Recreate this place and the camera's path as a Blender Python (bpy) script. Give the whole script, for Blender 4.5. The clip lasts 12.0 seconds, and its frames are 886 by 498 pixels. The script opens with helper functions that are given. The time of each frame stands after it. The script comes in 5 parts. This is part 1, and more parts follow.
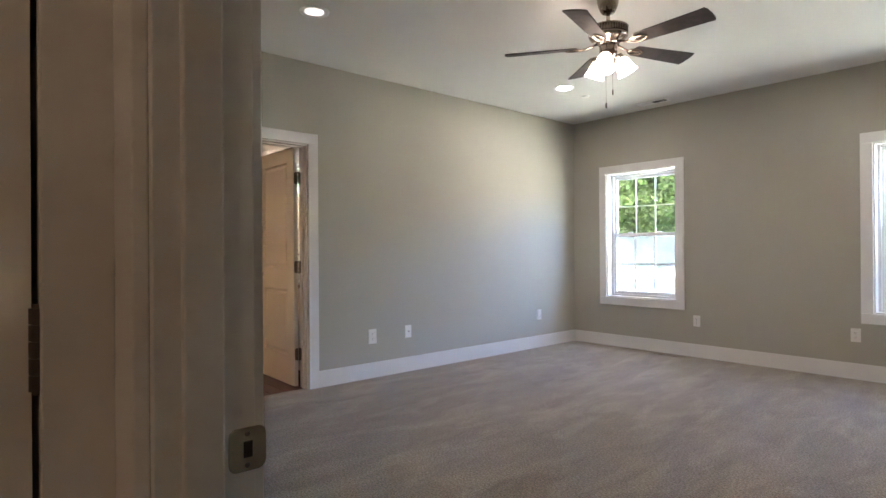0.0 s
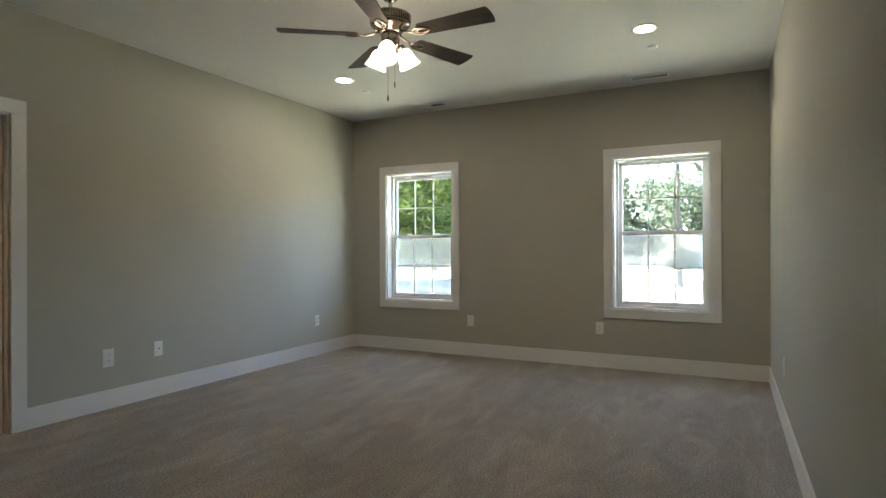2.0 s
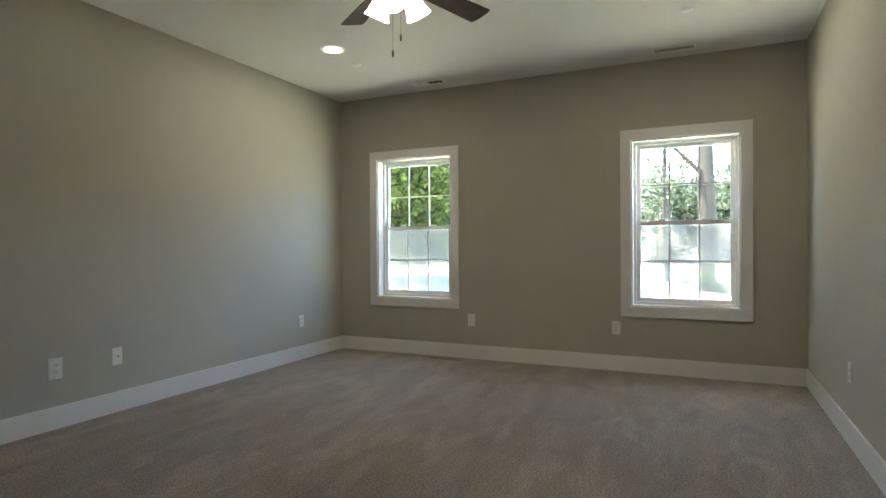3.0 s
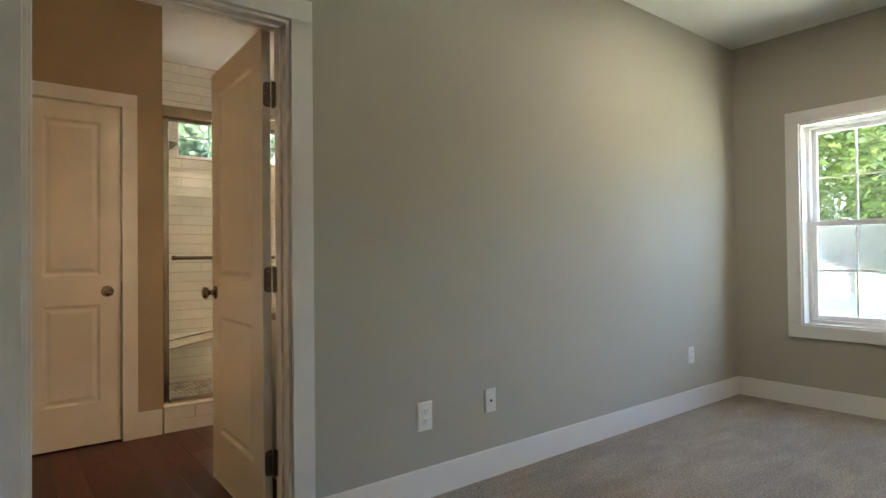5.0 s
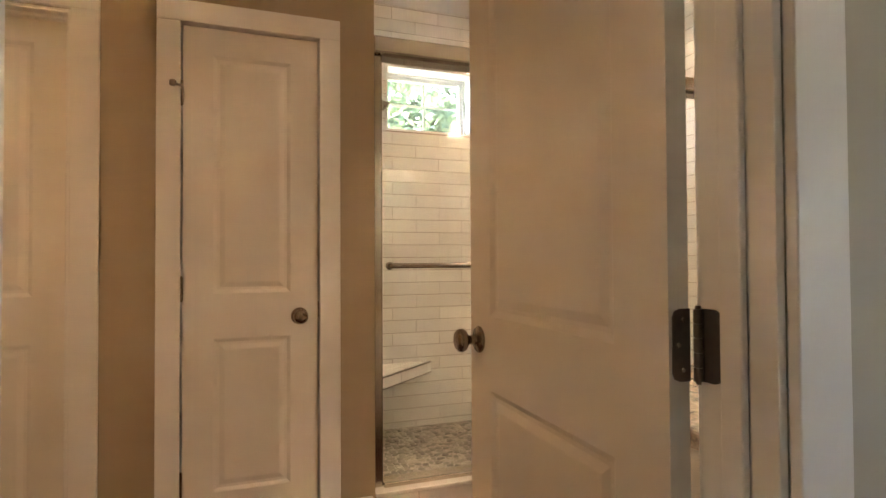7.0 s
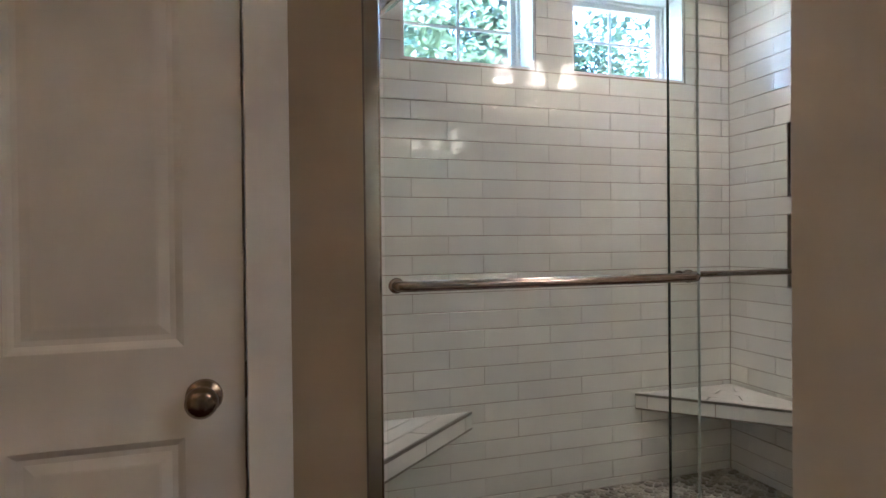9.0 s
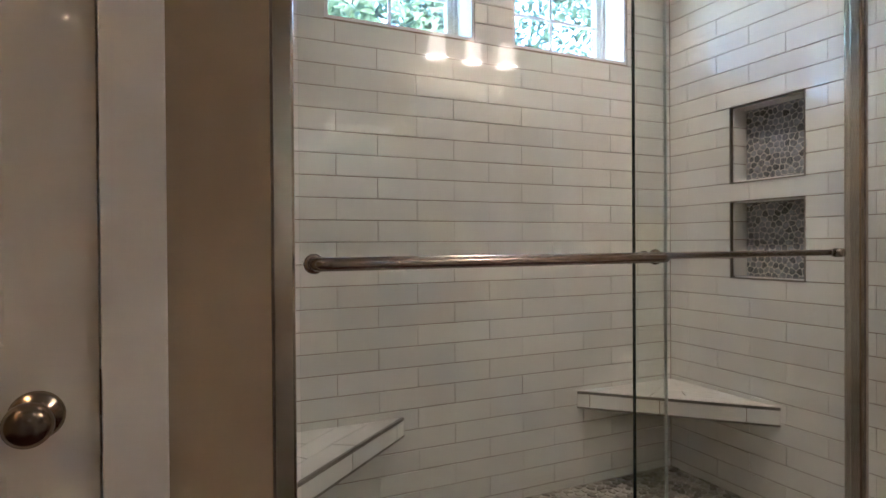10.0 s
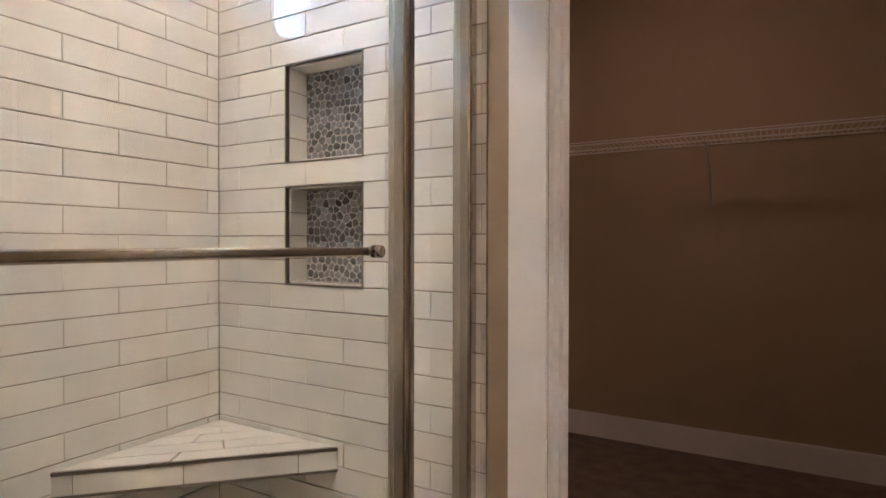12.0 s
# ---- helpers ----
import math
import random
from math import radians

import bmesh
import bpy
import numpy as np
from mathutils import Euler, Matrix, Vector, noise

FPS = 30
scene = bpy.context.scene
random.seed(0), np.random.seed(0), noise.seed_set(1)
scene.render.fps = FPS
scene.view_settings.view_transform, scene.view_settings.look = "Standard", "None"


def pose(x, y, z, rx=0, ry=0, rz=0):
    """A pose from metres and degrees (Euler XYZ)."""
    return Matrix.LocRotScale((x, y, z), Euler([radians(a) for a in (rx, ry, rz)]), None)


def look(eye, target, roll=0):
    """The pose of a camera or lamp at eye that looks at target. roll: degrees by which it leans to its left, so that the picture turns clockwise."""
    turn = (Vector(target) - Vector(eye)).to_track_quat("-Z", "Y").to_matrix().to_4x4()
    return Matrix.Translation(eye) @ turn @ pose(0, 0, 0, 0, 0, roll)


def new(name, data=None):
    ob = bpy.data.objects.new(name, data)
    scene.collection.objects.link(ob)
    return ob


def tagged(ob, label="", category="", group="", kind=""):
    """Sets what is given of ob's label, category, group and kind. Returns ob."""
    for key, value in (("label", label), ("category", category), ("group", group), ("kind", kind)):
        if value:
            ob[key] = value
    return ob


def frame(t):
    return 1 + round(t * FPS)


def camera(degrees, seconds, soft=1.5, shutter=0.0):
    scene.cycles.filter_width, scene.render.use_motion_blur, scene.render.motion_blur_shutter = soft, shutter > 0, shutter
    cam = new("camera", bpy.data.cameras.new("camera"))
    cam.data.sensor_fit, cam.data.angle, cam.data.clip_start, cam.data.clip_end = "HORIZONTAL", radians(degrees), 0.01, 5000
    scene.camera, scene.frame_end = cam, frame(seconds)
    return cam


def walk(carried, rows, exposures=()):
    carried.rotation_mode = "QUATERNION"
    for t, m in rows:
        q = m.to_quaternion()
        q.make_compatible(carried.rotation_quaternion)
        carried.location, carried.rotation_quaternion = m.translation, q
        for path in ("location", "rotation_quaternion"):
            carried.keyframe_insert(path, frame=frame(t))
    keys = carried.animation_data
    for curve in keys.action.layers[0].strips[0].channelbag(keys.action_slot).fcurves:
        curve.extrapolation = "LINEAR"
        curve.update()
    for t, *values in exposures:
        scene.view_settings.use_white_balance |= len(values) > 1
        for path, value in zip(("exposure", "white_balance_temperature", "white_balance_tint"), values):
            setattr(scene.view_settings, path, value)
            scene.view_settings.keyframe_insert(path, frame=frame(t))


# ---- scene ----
cam = camera(76.1, 12.0)
PATH = [
    (0, (4.309, -0.291, 1.157), (2.804, 1.027, 1.161), -0.4),
    (0.5, (4.309, -0.212, 1.153), (2.934, 1.241, 1.16), -0.3),
    (1, (4.276, -0.14, 1.174), (3.047, 1.437, 1.179), -0.3),
    (1.5, (4.23, -0.082, 1.183), (3.158, 1.607, 1.187), -0.3),
    (2, (4.103, 0.003, 1.165), (3.2, 1.787, 1.168), -0.2),
    (2.5, (3.919, 0.179, 1.141), (3.101, 2.004, 1.137), -0.3),
    (2.7, (3.832, 0.28, 1.134), (3.018, 2.106, 1.125), -0.3),
    (4.3, (2.751, 0.958, 1.076), (1.468, 2.492, 1.105), -0.7),
    (4.5, (2.57, 0.994, 1.086), (1.207, 2.457, 1.112), -0.8),
    (5, (2.122, 1.082, 1.106), (0.546, 2.313, 1.135), -0.6),
    (5.5, (1.698, 1.148, 1.112), (-0.021, 2.169, 1.145), -0.5),
    (6, (1.304, 1.205, 1.125), (-0.507, 2.053, 1.161), -0.4),
    (6.5, (0.878, 1.261, 1.126), (-0.983, 1.994, 1.165), -0.3),
    (7, (0.507, 1.348, 1.143), (-1.37, 2.036, 1.182), -0.3),
    (7.2, (0.356, 1.386, 1.163), (-1.525, 2.066, 1.198), -0.4),
    (8.8, (-0.594, 1.688, 1.219), (-2.508, 2.269, 1.204), -0.7),
    (9, (-0.679, 1.715, 1.208), (-2.592, 2.299, 1.189), -0.6),
    (9.5, (-0.827, 1.748, 1.168), (-2.724, 2.384, 1.153), -0.5),
    (10, (-0.916, 1.78, 1.15), (-2.738, 2.603, 1.134), -0.4),
    (10.5, (-1.0, 1.876, 1.142), (-2.687, 2.951, 1.124), -0.4),
    (11, (-1.092, 2.034, 1.139), (-2.594, 3.354, 1.127), -0.4),
    (11.5, (-1.167, 2.268, 1.129), (-2.436, 3.814, 1.117), -0.0),
    (12, (-1.22, 2.515, 1.135), (-2.219, 4.247, 1.117), 0.1),
]
EXPOSURES = [(0.0, 6.35, 6100, 21), (0.7, 5.95, 6100, 18), (1.5, 5.55, 6400, 12), (2.7, 5.5, 6600, 9), (4.5, 5.7, 6550, 9), (5.5, 6.12, 6850, 15), (6.5, 6.3, 6850, 18), (7.2, 6.15, 7000, 20),
             (8.8, 5.4, 4950, 14), (10.0, 5.4, 5150, 15), (11.0, 5.5, 5700, 18), (11.5, 5.65, 5600, 19), (12.0, 6.08, 5450, 19)]
walk(cam, [(t, look(e, a, r)) for t, e, a, r in PATH], EXPOSURES)

# ---- light ----
world = bpy.data.worlds.new("world")
scene.world = world
world.use_nodes = True
SUN_EL, SUN_AZ = radians(66), radians(250)   # azimuth clockwise from +y
_nt = world.node_tree
_sky = _nt.nodes.new("ShaderNodeTexSky")
_sky.sky_type = "NISHITA"
_sky.sun_disc = False
_sky.sun_elevation = SUN_EL
_sky.sun_rotation = SUN_AZ
_nt.links.new(_sky.outputs["Color"], _nt.nodes["Background"].inputs["Color"])
_nt.nodes["Background"].inputs["Strength"].default_value = 0.15
sun = new("sun", bpy.data.lights.new("sun", "SUN"))
sun.data.energy = 3.3
sun.data.angle = radians(0.5)
sun.data.color = (1.0, 0.95, 0.86)
sun.matrix_world = look((0, 0, 0), (-math.sin(SUN_AZ) * math.cos(SUN_EL), -math.cos(SUN_AZ) * math.cos(SUN_EL), -math.sin(SUN_EL)))


# ---- materials ----
def shade(name, col, rough=0.5, metal=0.0, vary=0.08, scale=6.0, bump=0.0, bscale=80.0, island=0.0, coat=0.0, spec=0.5, streak=None):
    m = bpy.data.materials.new(name)
    m.use_nodes = True
    nt = m.node_tree
    b = nt.nodes["Principled BSDF"]
    geo = nt.nodes.new("ShaderNodeNewGeometry")
    tex = nt.nodes.new("ShaderNodeTexNoise")
    tex.inputs["Scale"].default_value = scale
    tex.inputs["Detail"].default_value = 6
    src = geo.outputs["Position"]
    if streak:
        mp = nt.nodes.new("ShaderNodeMapping")
        mp.inputs["Scale"].default_value = streak
        nt.links.new(src, mp.inputs["Vector"])
        src = mp.outputs["Vector"]
    nt.links.new(src, tex.inputs["Vector"])
    ramp = nt.nodes.new("ShaderNodeValToRGB")
    ramp.color_ramp.elements[0].position = 0.3
    ramp.color_ramp.elements[1].position = 0.7
    ramp.color_ramp.elements[0].color = (*[c * (1 - vary) for c in col], 1)
    ramp.color_ramp.elements[1].color = (*[min(1, c * (1 + vary)) for c in col], 1)
    nt.links.new(tex.outputs["Fac"], ramp.inputs["Fac"])
    out = ramp.outputs["Color"]
    if island:
        info = nt.nodes.new("ShaderNodeObjectInfo")
        add = nt.nodes.new("ShaderNodeMath")
        add.operation = "ADD"
        nt.links.new(info.outputs["Random"], add.inputs[0])
        nt.links.new(geo.outputs["Random Per Island"], add.inputs[1])
        fr = nt.nodes.new("ShaderNodeMath")
        fr.operation = "FRACT"
        nt.links.new(add.outputs[0], fr.inputs[0])
        mr = nt.nodes.new("ShaderNodeMapRange")
        mr.inputs["To Min"].default_value = 1 - island
        mr.inputs["To Max"].default_value = 1 + island
        nt.links.new(fr.outputs[0], mr.inputs["Value"])
        hsv = nt.nodes.new("ShaderNodeHueSaturation")
        nt.links.new(out, hsv.inputs["Color"])
        nt.links.new(mr.outputs["Result"], hsv.inputs["Value"])
        out = hsv.outputs["Color"]
    nt.links.new(out, b.inputs["Base Color"])
    fine = nt.nodes.new("ShaderNodeTexNoise")
    fine.inputs["Scale"].default_value = bscale
    fine.inputs["Detail"].default_value = 4
    nt.links.new(src, fine.inputs["Vector"])
    rr = nt.nodes.new("ShaderNodeMapRange")
    rr.inputs["To Min"].default_value = max(0.02, rough * 0.85)
    rr.inputs["To Max"].default_value = min(1, rough * 1.15)
    nt.links.new(fine.outputs["Fac"], rr.inputs["Value"])
    nt.links.new(rr.outputs["Result"], b.inputs["Roughness"])
    b.inputs["Metallic"].default_value = metal
    b.inputs["Specular IOR Level"].default_value = spec
    b.inputs["Coat Weight"].default_value = coat
    b.inputs["Coat Roughness"].default_value = 0.05
    if bump:
        bp = nt.nodes.new("ShaderNodeBump")
        bp.inputs["Strength"].default_value = bump
        bp.inputs["Distance"].default_value = 0.003
        nt.links.new(fine.outputs["Fac"], bp.inputs["Height"])
        nt.links.new(bp.outputs["Normal"], b.inputs["Normal"])
    return m


def glow(name, col, strength):
    m = bpy.data.materials.new(name)
    m.use_nodes = True
    b = m.node_tree.nodes["Principled BSDF"]
    b.inputs["Base Color"].default_value = (0.85, 0.83, 0.78, 1)
    b.inputs["Roughness"].default_value = 0.35
    b.inputs["Emission Color"].default_value = (*col, 1)
    b.inputs["Emission Strength"].default_value = strength
    return m


def clear(name, tint=(1, 1, 1), gloss=1.0):
    """Thin pane: clear transmission with a Fresnel gloss."""
    m = bpy.data.materials.new(name)
    m.use_nodes = True
    nt = m.node_tree
    nt.nodes.remove(nt.nodes["Principled BSDF"])
    tr = nt.nodes.new("ShaderNodeBsdfTransparent")
    tr.inputs["Color"].default_value = (*tint, 1)
    gl = nt.nodes.new("ShaderNodeBsdfGlossy")
    gl.inputs["Roughness"].default_value = 0.0
    lw = nt.nodes.new("ShaderNodeLayerWeight")
    lw.inputs["Blend"].default_value = 0.5
    pw = nt.nodes.new("ShaderNodeMath")
    pw.operation = "POWER"
    pw.inputs[1].default_value = 5.0
    nt.links.new(lw.outputs["Facing"], pw.inputs[0])
    mul = nt.nodes.new("ShaderNodeMath")
    mul.operation = "MULTIPLY_ADD"
    mul.inputs[1].default_value = 0.6
    mul.inputs[2].default_value = 0.04 * gloss
    nt.links.new(pw.outputs[0], mul.inputs[0])
    mix = nt.nodes.new("ShaderNodeMixShader")
    nt.links.new(mul.outputs[0], mix.inputs["Fac"])
    nt.links.new(tr.outputs[0], mix.inputs[1])
    nt.links.new(gl.outputs[0], mix.inputs[2])
    nt.links.new(mix.outputs[0], nt.nodes["Material Output"].inputs["Surface"])
    return m


M_WALL = shade("wall_paint", (0.452, 0.434, 0.358), 0.75, vary=0.02, scale=1.2, bump=0.06, bscale=350)
M_BATHWALL = shade("tan_wall_paint", (0.375, 0.295, 0.195), 0.7, vary=0.025, scale=1.2, bump=0.06, bscale=350)
M_CEIL = shade("ceiling_paint", (0.73, 0.72, 0.685), 0.85, vary=0.015, scale=1.5, bump=0.08, bscale=250)
M_TRIM = shade("trim_paint", (0.78, 0.77, 0.74), 0.35, vary=0.015, scale=4, bump=0.03, bscale=60)
M_DOOR = shade("door_paint", (0.76, 0.73, 0.67), 0.38, vary=0.02, scale=3, bump=0.04, bscale=160)
M_VINYL = shade("window_vinyl", (0.85, 0.85, 0.84), 0.3, vary=0.01)
M_NICKEL = shade("brushed_nickel", (0.48, 0.42, 0.36), 0.22, metal=1.0, vary=0.04, scale=20)
M_KNOB = shade("dark_antique_nickel", (0.34, 0.275, 0.215), 0.22, metal=1.0, vary=0.05, scale=25)
M_FANMETAL = shade("dark_polished_nickel", (0.30, 0.25, 0.21), 0.2, metal=1.0, vary=0.04, scale=20)
M_SATIN = shade("satin_nickel_frame", (0.54, 0.49, 0.42), 0.2, metal=1.0, vary=0.02, scale=3)
M_DARKMETAL = shade("dark_bronze", (0.16, 0.13, 0.11), 0.38, metal=0.9, vary=0.1, scale=60)
# Black stands in for the shade in holes, in slots and behind slats.
M_BLACK = shade("black_hole_shade", (0.015, 0.013, 0.012), 0.7, vary=0.2)
M_BLADE = shade("walnut_blade", (0.045, 0.033, 0.026), 0.65, vary=0.3, scale=8, streak=(3, 3, 1), bump=0.05)
M_PLATE = shade("outlet_plastic", (0.80, 0.79, 0.75), 0.3, vary=0.01)
M_TILE = shade("glazed_white_tile", (0.80, 0.785, 0.74), 0.04, vary=0.03, scale=9, bump=0.28, bscale=10, island=0.05)
M_GROUT = shade("taupe_grout", (0.29, 0.235, 0.18), 0.9, vary=0.12, scale=20, bump=0.3, bscale=400)
M_EDGE = shade("dark_metal_edge", (0.25, 0.228, 0.20), 0.36, metal=0.8, vary=0.1, scale=30)
M_PLANK = shade("dark_walnut_plank", (0.056, 0.013, 0.007), 0.36, spec=0.28, vary=0.3, scale=5, streak=(0.7, 6, 1), bump=0.03, bscale=60, island=0.16)
M_FLOORSUB = shade("floor_joint", (0.02, 0.012, 0.01), 0.8, vary=0.2)
M_GRANITE = shade("speckled_granite", (0.42, 0.34, 0.26), 0.12, vary=0.6, scale=55, coat=0.4)
M_CAB = shade("cabinet_paint", (0.74, 0.68, 0.58), 0.4, vary=0.02)
M_REGISTER = shade("tan_register_enamel", (0.36, 0.31, 0.25), 0.45, vary=0.04)
M_WIRE = shade("coated_wire", (0.62, 0.60, 0.56), 0.4, vary=0.02)
M_PEBBLE = shade("river_pebble", (0.36, 0.33, 0.28), 0.45, vary=0.2, scale=60, island=0.45, bump=0.1, bscale=200)
M_SLICE = shade("sliced_grey_pebble", (0.19, 0.195, 0.21), 0.3, vary=0.3, scale=70, island=0.55)
M_LGROUT = shade("pale_grout", (0.55, 0.52, 0.47), 0.9, vary=0.1, scale=30)
M_CAN = glow("recessed_lamp_lens", (1.0, 0.86, 0.72), 4.0)
M_CANDIM = glow("dim_recessed_lens", (1.0, 0.86, 0.72), 0.02)
# Lens of the added shower downlight; no lamp is known there.
M_CANADDED = glow("added_shower_lens", (1.0, 0.74, 0.50), 10.5)
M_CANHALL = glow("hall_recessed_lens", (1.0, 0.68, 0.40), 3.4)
M_CANSOUTH = glow("bath_south_lens", (1.0, 0.64, 0.31), 11.0)
M_CANCLOSET = glow("closet_recessed_lens", (1.0, 0.60, 0.36), 2.7)
M_BULB = glow("lit_bulb", (1.0, 0.76, 0.5), 7.0)
M_FANGLASS = glow("lit_opal_glass", (1.0, 0.82, 0.62), 0.3)
M_VANGLASS = glow("lit_vanity_glass", (1.0, 0.74, 0.50), 0.3)
M_MIRROR = shade("mirror_silver", (0.9, 0.9, 0.9), 0.01, metal=1.0, vary=0.0)
M_PANE = clear("window_glass", (0.69, 0.71, 0.70), 0.8)
M_SHOWERGLASS = clear("shower_glass", (0.958, 0.978, 0.965), 0.9)
# Same glass twice: an edge catching light and one without, put into colour.
M_GLASSEDGE_LIT = shade("lit_glass_edge", (0.55, 0.62, 0.58), 0.15, vary=0.05)
M_GLASSEDGE_UNLIT = shade("unlit_green_glass_edge", (0.02, 0.035, 0.03), 0.15, vary=0.1)
# Lawn made paler than its grass to bounce more light onto the ceiling.
M_GRASS = shade("light_bounce_lawn", (0.47, 0.46, 0.36), 0.9, vary=0.3, scale=1.5, bump=0.5, bscale=30)
M_LEAF = shade("leaf_green", (0.066, 0.098, 0.018), 0.55, vary=0.35, scale=2.0, island=0.4)
# Western trees: the overexposed look of their leaves is put into a paler green.
M_GLARELEAF = shade("overexposed_leaf_green", (0.15, 0.20, 0.12), 0.6, vary=0.35, scale=1.5, island=0.35)
M_BAR = shade("bar_nickel", (0.44, 0.38, 0.32), 0.2, metal=1.0, vary=0.01)
M_FARLEAF = shade("far_leaf_green", (0.048, 0.064, 0.038), 0.6, vary=0.35, scale=0.6, island=0.4)


def translucent(m, share):
    """Leaves let part of the light through."""
    nt = m.node_tree
    b = nt.nodes["Principled BSDF"]
    tr = nt.nodes.new("ShaderNodeBsdfTranslucent")
    nt.links.new(b.inputs["Base Color"].links[0].from_socket, tr.inputs["Color"])
    mix = nt.nodes.new("ShaderNodeMixShader")
    mix.inputs["Fac"].default_value = share
    nt.links.new(b.outputs[0], mix.inputs[1])
    nt.links.new(tr.outputs[0], mix.inputs[2])
    nt.links.new(mix.outputs[0], nt.nodes["Material Output"].inputs["Surface"])


for leaf_mat in (M_LEAF, M_GLARELEAF, M_FARLEAF):
    translucent(leaf_mat, 0.35)
M_BARK = shade("grey_brown_bark", (0.022, 0.018, 0.014), 0.9, vary=0.3, scale=12, streak=(1, 1, 0.25), bump=0.8, bscale=25)
M_SIDING = shade("exterior_siding", (0.6, 0.58, 0.54), 0.7, vary=0.05)
M_ROOF = shade("roof_shingle", (0.09, 0.085, 0.08), 0.9, vary=0.2, scale=20)


def carpet_material():
    m = shade("grey_cut_pile_carpet", (0.318, 0.274, 0.226), 0.95, vary=0.5, scale=95, bump=1.0, bscale=220, spec=0.15)
    nt = m.node_tree
    b = nt.nodes["Principled BSDF"]
    src = b.inputs["Base Color"].links[0].from_socket
    geo = nt.nodes.new("ShaderNodeNewGeometry")
    value = None
    # broad patches of laid pile, then narrow strokes of the vacuum cleaner
    for rot, sc, dist, lo, hi, a, z in ((8, (1.1, 0.7, 1), 0.5, 0.35, 0.65, 0.93, 1.06), (-7, (4.4, 1.4, 1), 1.1, 0.46, 0.66, 0.96, 1.17), (11, (4.2, 1.7, 1), 1.2, 0.48, 0.70, 1.0, 0.86), (-16, (13, 5.0, 1), 0.9, 0.44, 0.70, 0.97, 1.06)):
        mp = nt.nodes.new("ShaderNodeMapping")
        mp.inputs["Rotation"].default_value = (0, 0, radians(rot))
        mp.inputs["Scale"].default_value = sc
        nz = nt.nodes.new("ShaderNodeTexNoise")
        nz.inputs["Scale"].default_value = 1.0
        nz.inputs["Detail"].default_value = 2
        nz.inputs["Distortion"].default_value = dist
        nt.links.new(geo.outputs["Position"], mp.inputs["Vector"])
        nt.links.new(mp.outputs["Vector"], nz.inputs["Vector"])
        mr = nt.nodes.new("ShaderNodeMapRange")
        for key, val in (("From Min", lo), ("From Max", hi), ("To Min", a), ("To Max", z)):
            mr.inputs[key].default_value = val
        nt.links.new(nz.outputs["Fac"], mr.inputs["Value"])
        if value is None:
            value = mr.outputs["Result"]
        else:
            mu = nt.nodes.new("ShaderNodeMath")
            mu.operation = "MULTIPLY"
            nt.links.new(value, mu.inputs[0])
            nt.links.new(mr.outputs["Result"], mu.inputs[1])
            value = mu.outputs[0]
    hsv = nt.nodes.new("ShaderNodeHueSaturation")
    nt.links.new(src, hsv.inputs["Color"])
    nt.links.new(value, hsv.inputs["Value"])
    nt.links.new(hsv.outputs["Color"], b.inputs["Base Color"])
    b.inputs["Sheen Weight"].default_value = 0.2
    return m


M_CARPET = carpet_material()
# Brown carpet; the closet's dimness is put into its colour too.
M_DIMCARPET = shade("dimmed_brown_carpet", (0.16, 0.12, 0.095), 0.95, vary=0.25, scale=12, bump=0.6, bscale=300)


def screen_material():
    m = bpy.data.materials.new("insect_screen")
    m.use_nodes = True
    nt = m.node_tree
    b = nt.nodes["Principled BSDF"]
    b.inputs["Base Color"].default_value = (0.72, 0.71, 0.68, 1)
    b.inputs["Roughness"].default_value = 0.7
    tr = nt.nodes.new("ShaderNodeBsdfTransparent")
    mix = nt.nodes.new("ShaderNodeMixShader")
    mix.inputs["Fac"].default_value = 0.42
    nt.links.new(tr.outputs[0], mix.inputs[1])
    nt.links.new(b.outputs[0], mix.inputs[2])
    nt.links.new(mix.outputs[0], nt.nodes["Material Output"].inputs["Surface"])
    return m


M_SCREEN = screen_material()


# ---- mesh helpers ----
def box(bm, x0, x1, y0, y1, z0, z1, bev=0.0):
    v = [bm.verts.new(p) for p in ((x0, y0, z0), (x1, y0, z0), (x1, y1, z0), (x0, y1, z0), (x0, y0, z1), (x1, y0, z1), (x1, y1, z1), (x0, y1, z1))]
    fs = [bm.faces.new([v[i] for i in q]) for q in ((3, 2, 1, 0), (4, 5, 6, 7), (0, 1, 5, 4), (1, 2, 6, 5), (2, 3, 7, 6), (3, 0, 4, 7))]
    if bev:
        es = list({e for f in fs for e in f.edges})
        bmesh.ops.bevel(bm, geom=es, offset=bev, segments=2, affect="EDGES", profile=0.5)
    return bm


def mesh_of(bm, name, mat, smooth=False):
    me = bpy.data.meshes.new(name)
    bm.to_mesh(me)
    bm.free()
    me.materials.append(mat)
    if smooth:
        for p in me.polygons:
            p.use_smooth = True
    return me


def part(name, bm, mat, parent=None, label="", smooth=False):
    ob = new(name, mesh_of(bm, name, mat, smooth))
    ob.parent = parent
    if label:
        tagged(ob, label)
    return ob


def empty(name, x=0, y=0, z=0, rz=0):
    ob = new(name)
    ob.empty_display_size = 0.05
    ob.matrix_world = pose(x, y, z, 0, 0, rz)
    return ob


def boxpart(name, mat, parent, x0, x1, y0, y1, z0, z1, bev=0.0, label=""):
    return part(name, box(bmesh.new(), x0, x1, y0, y1, z0, z1, bev), mat, parent, label)


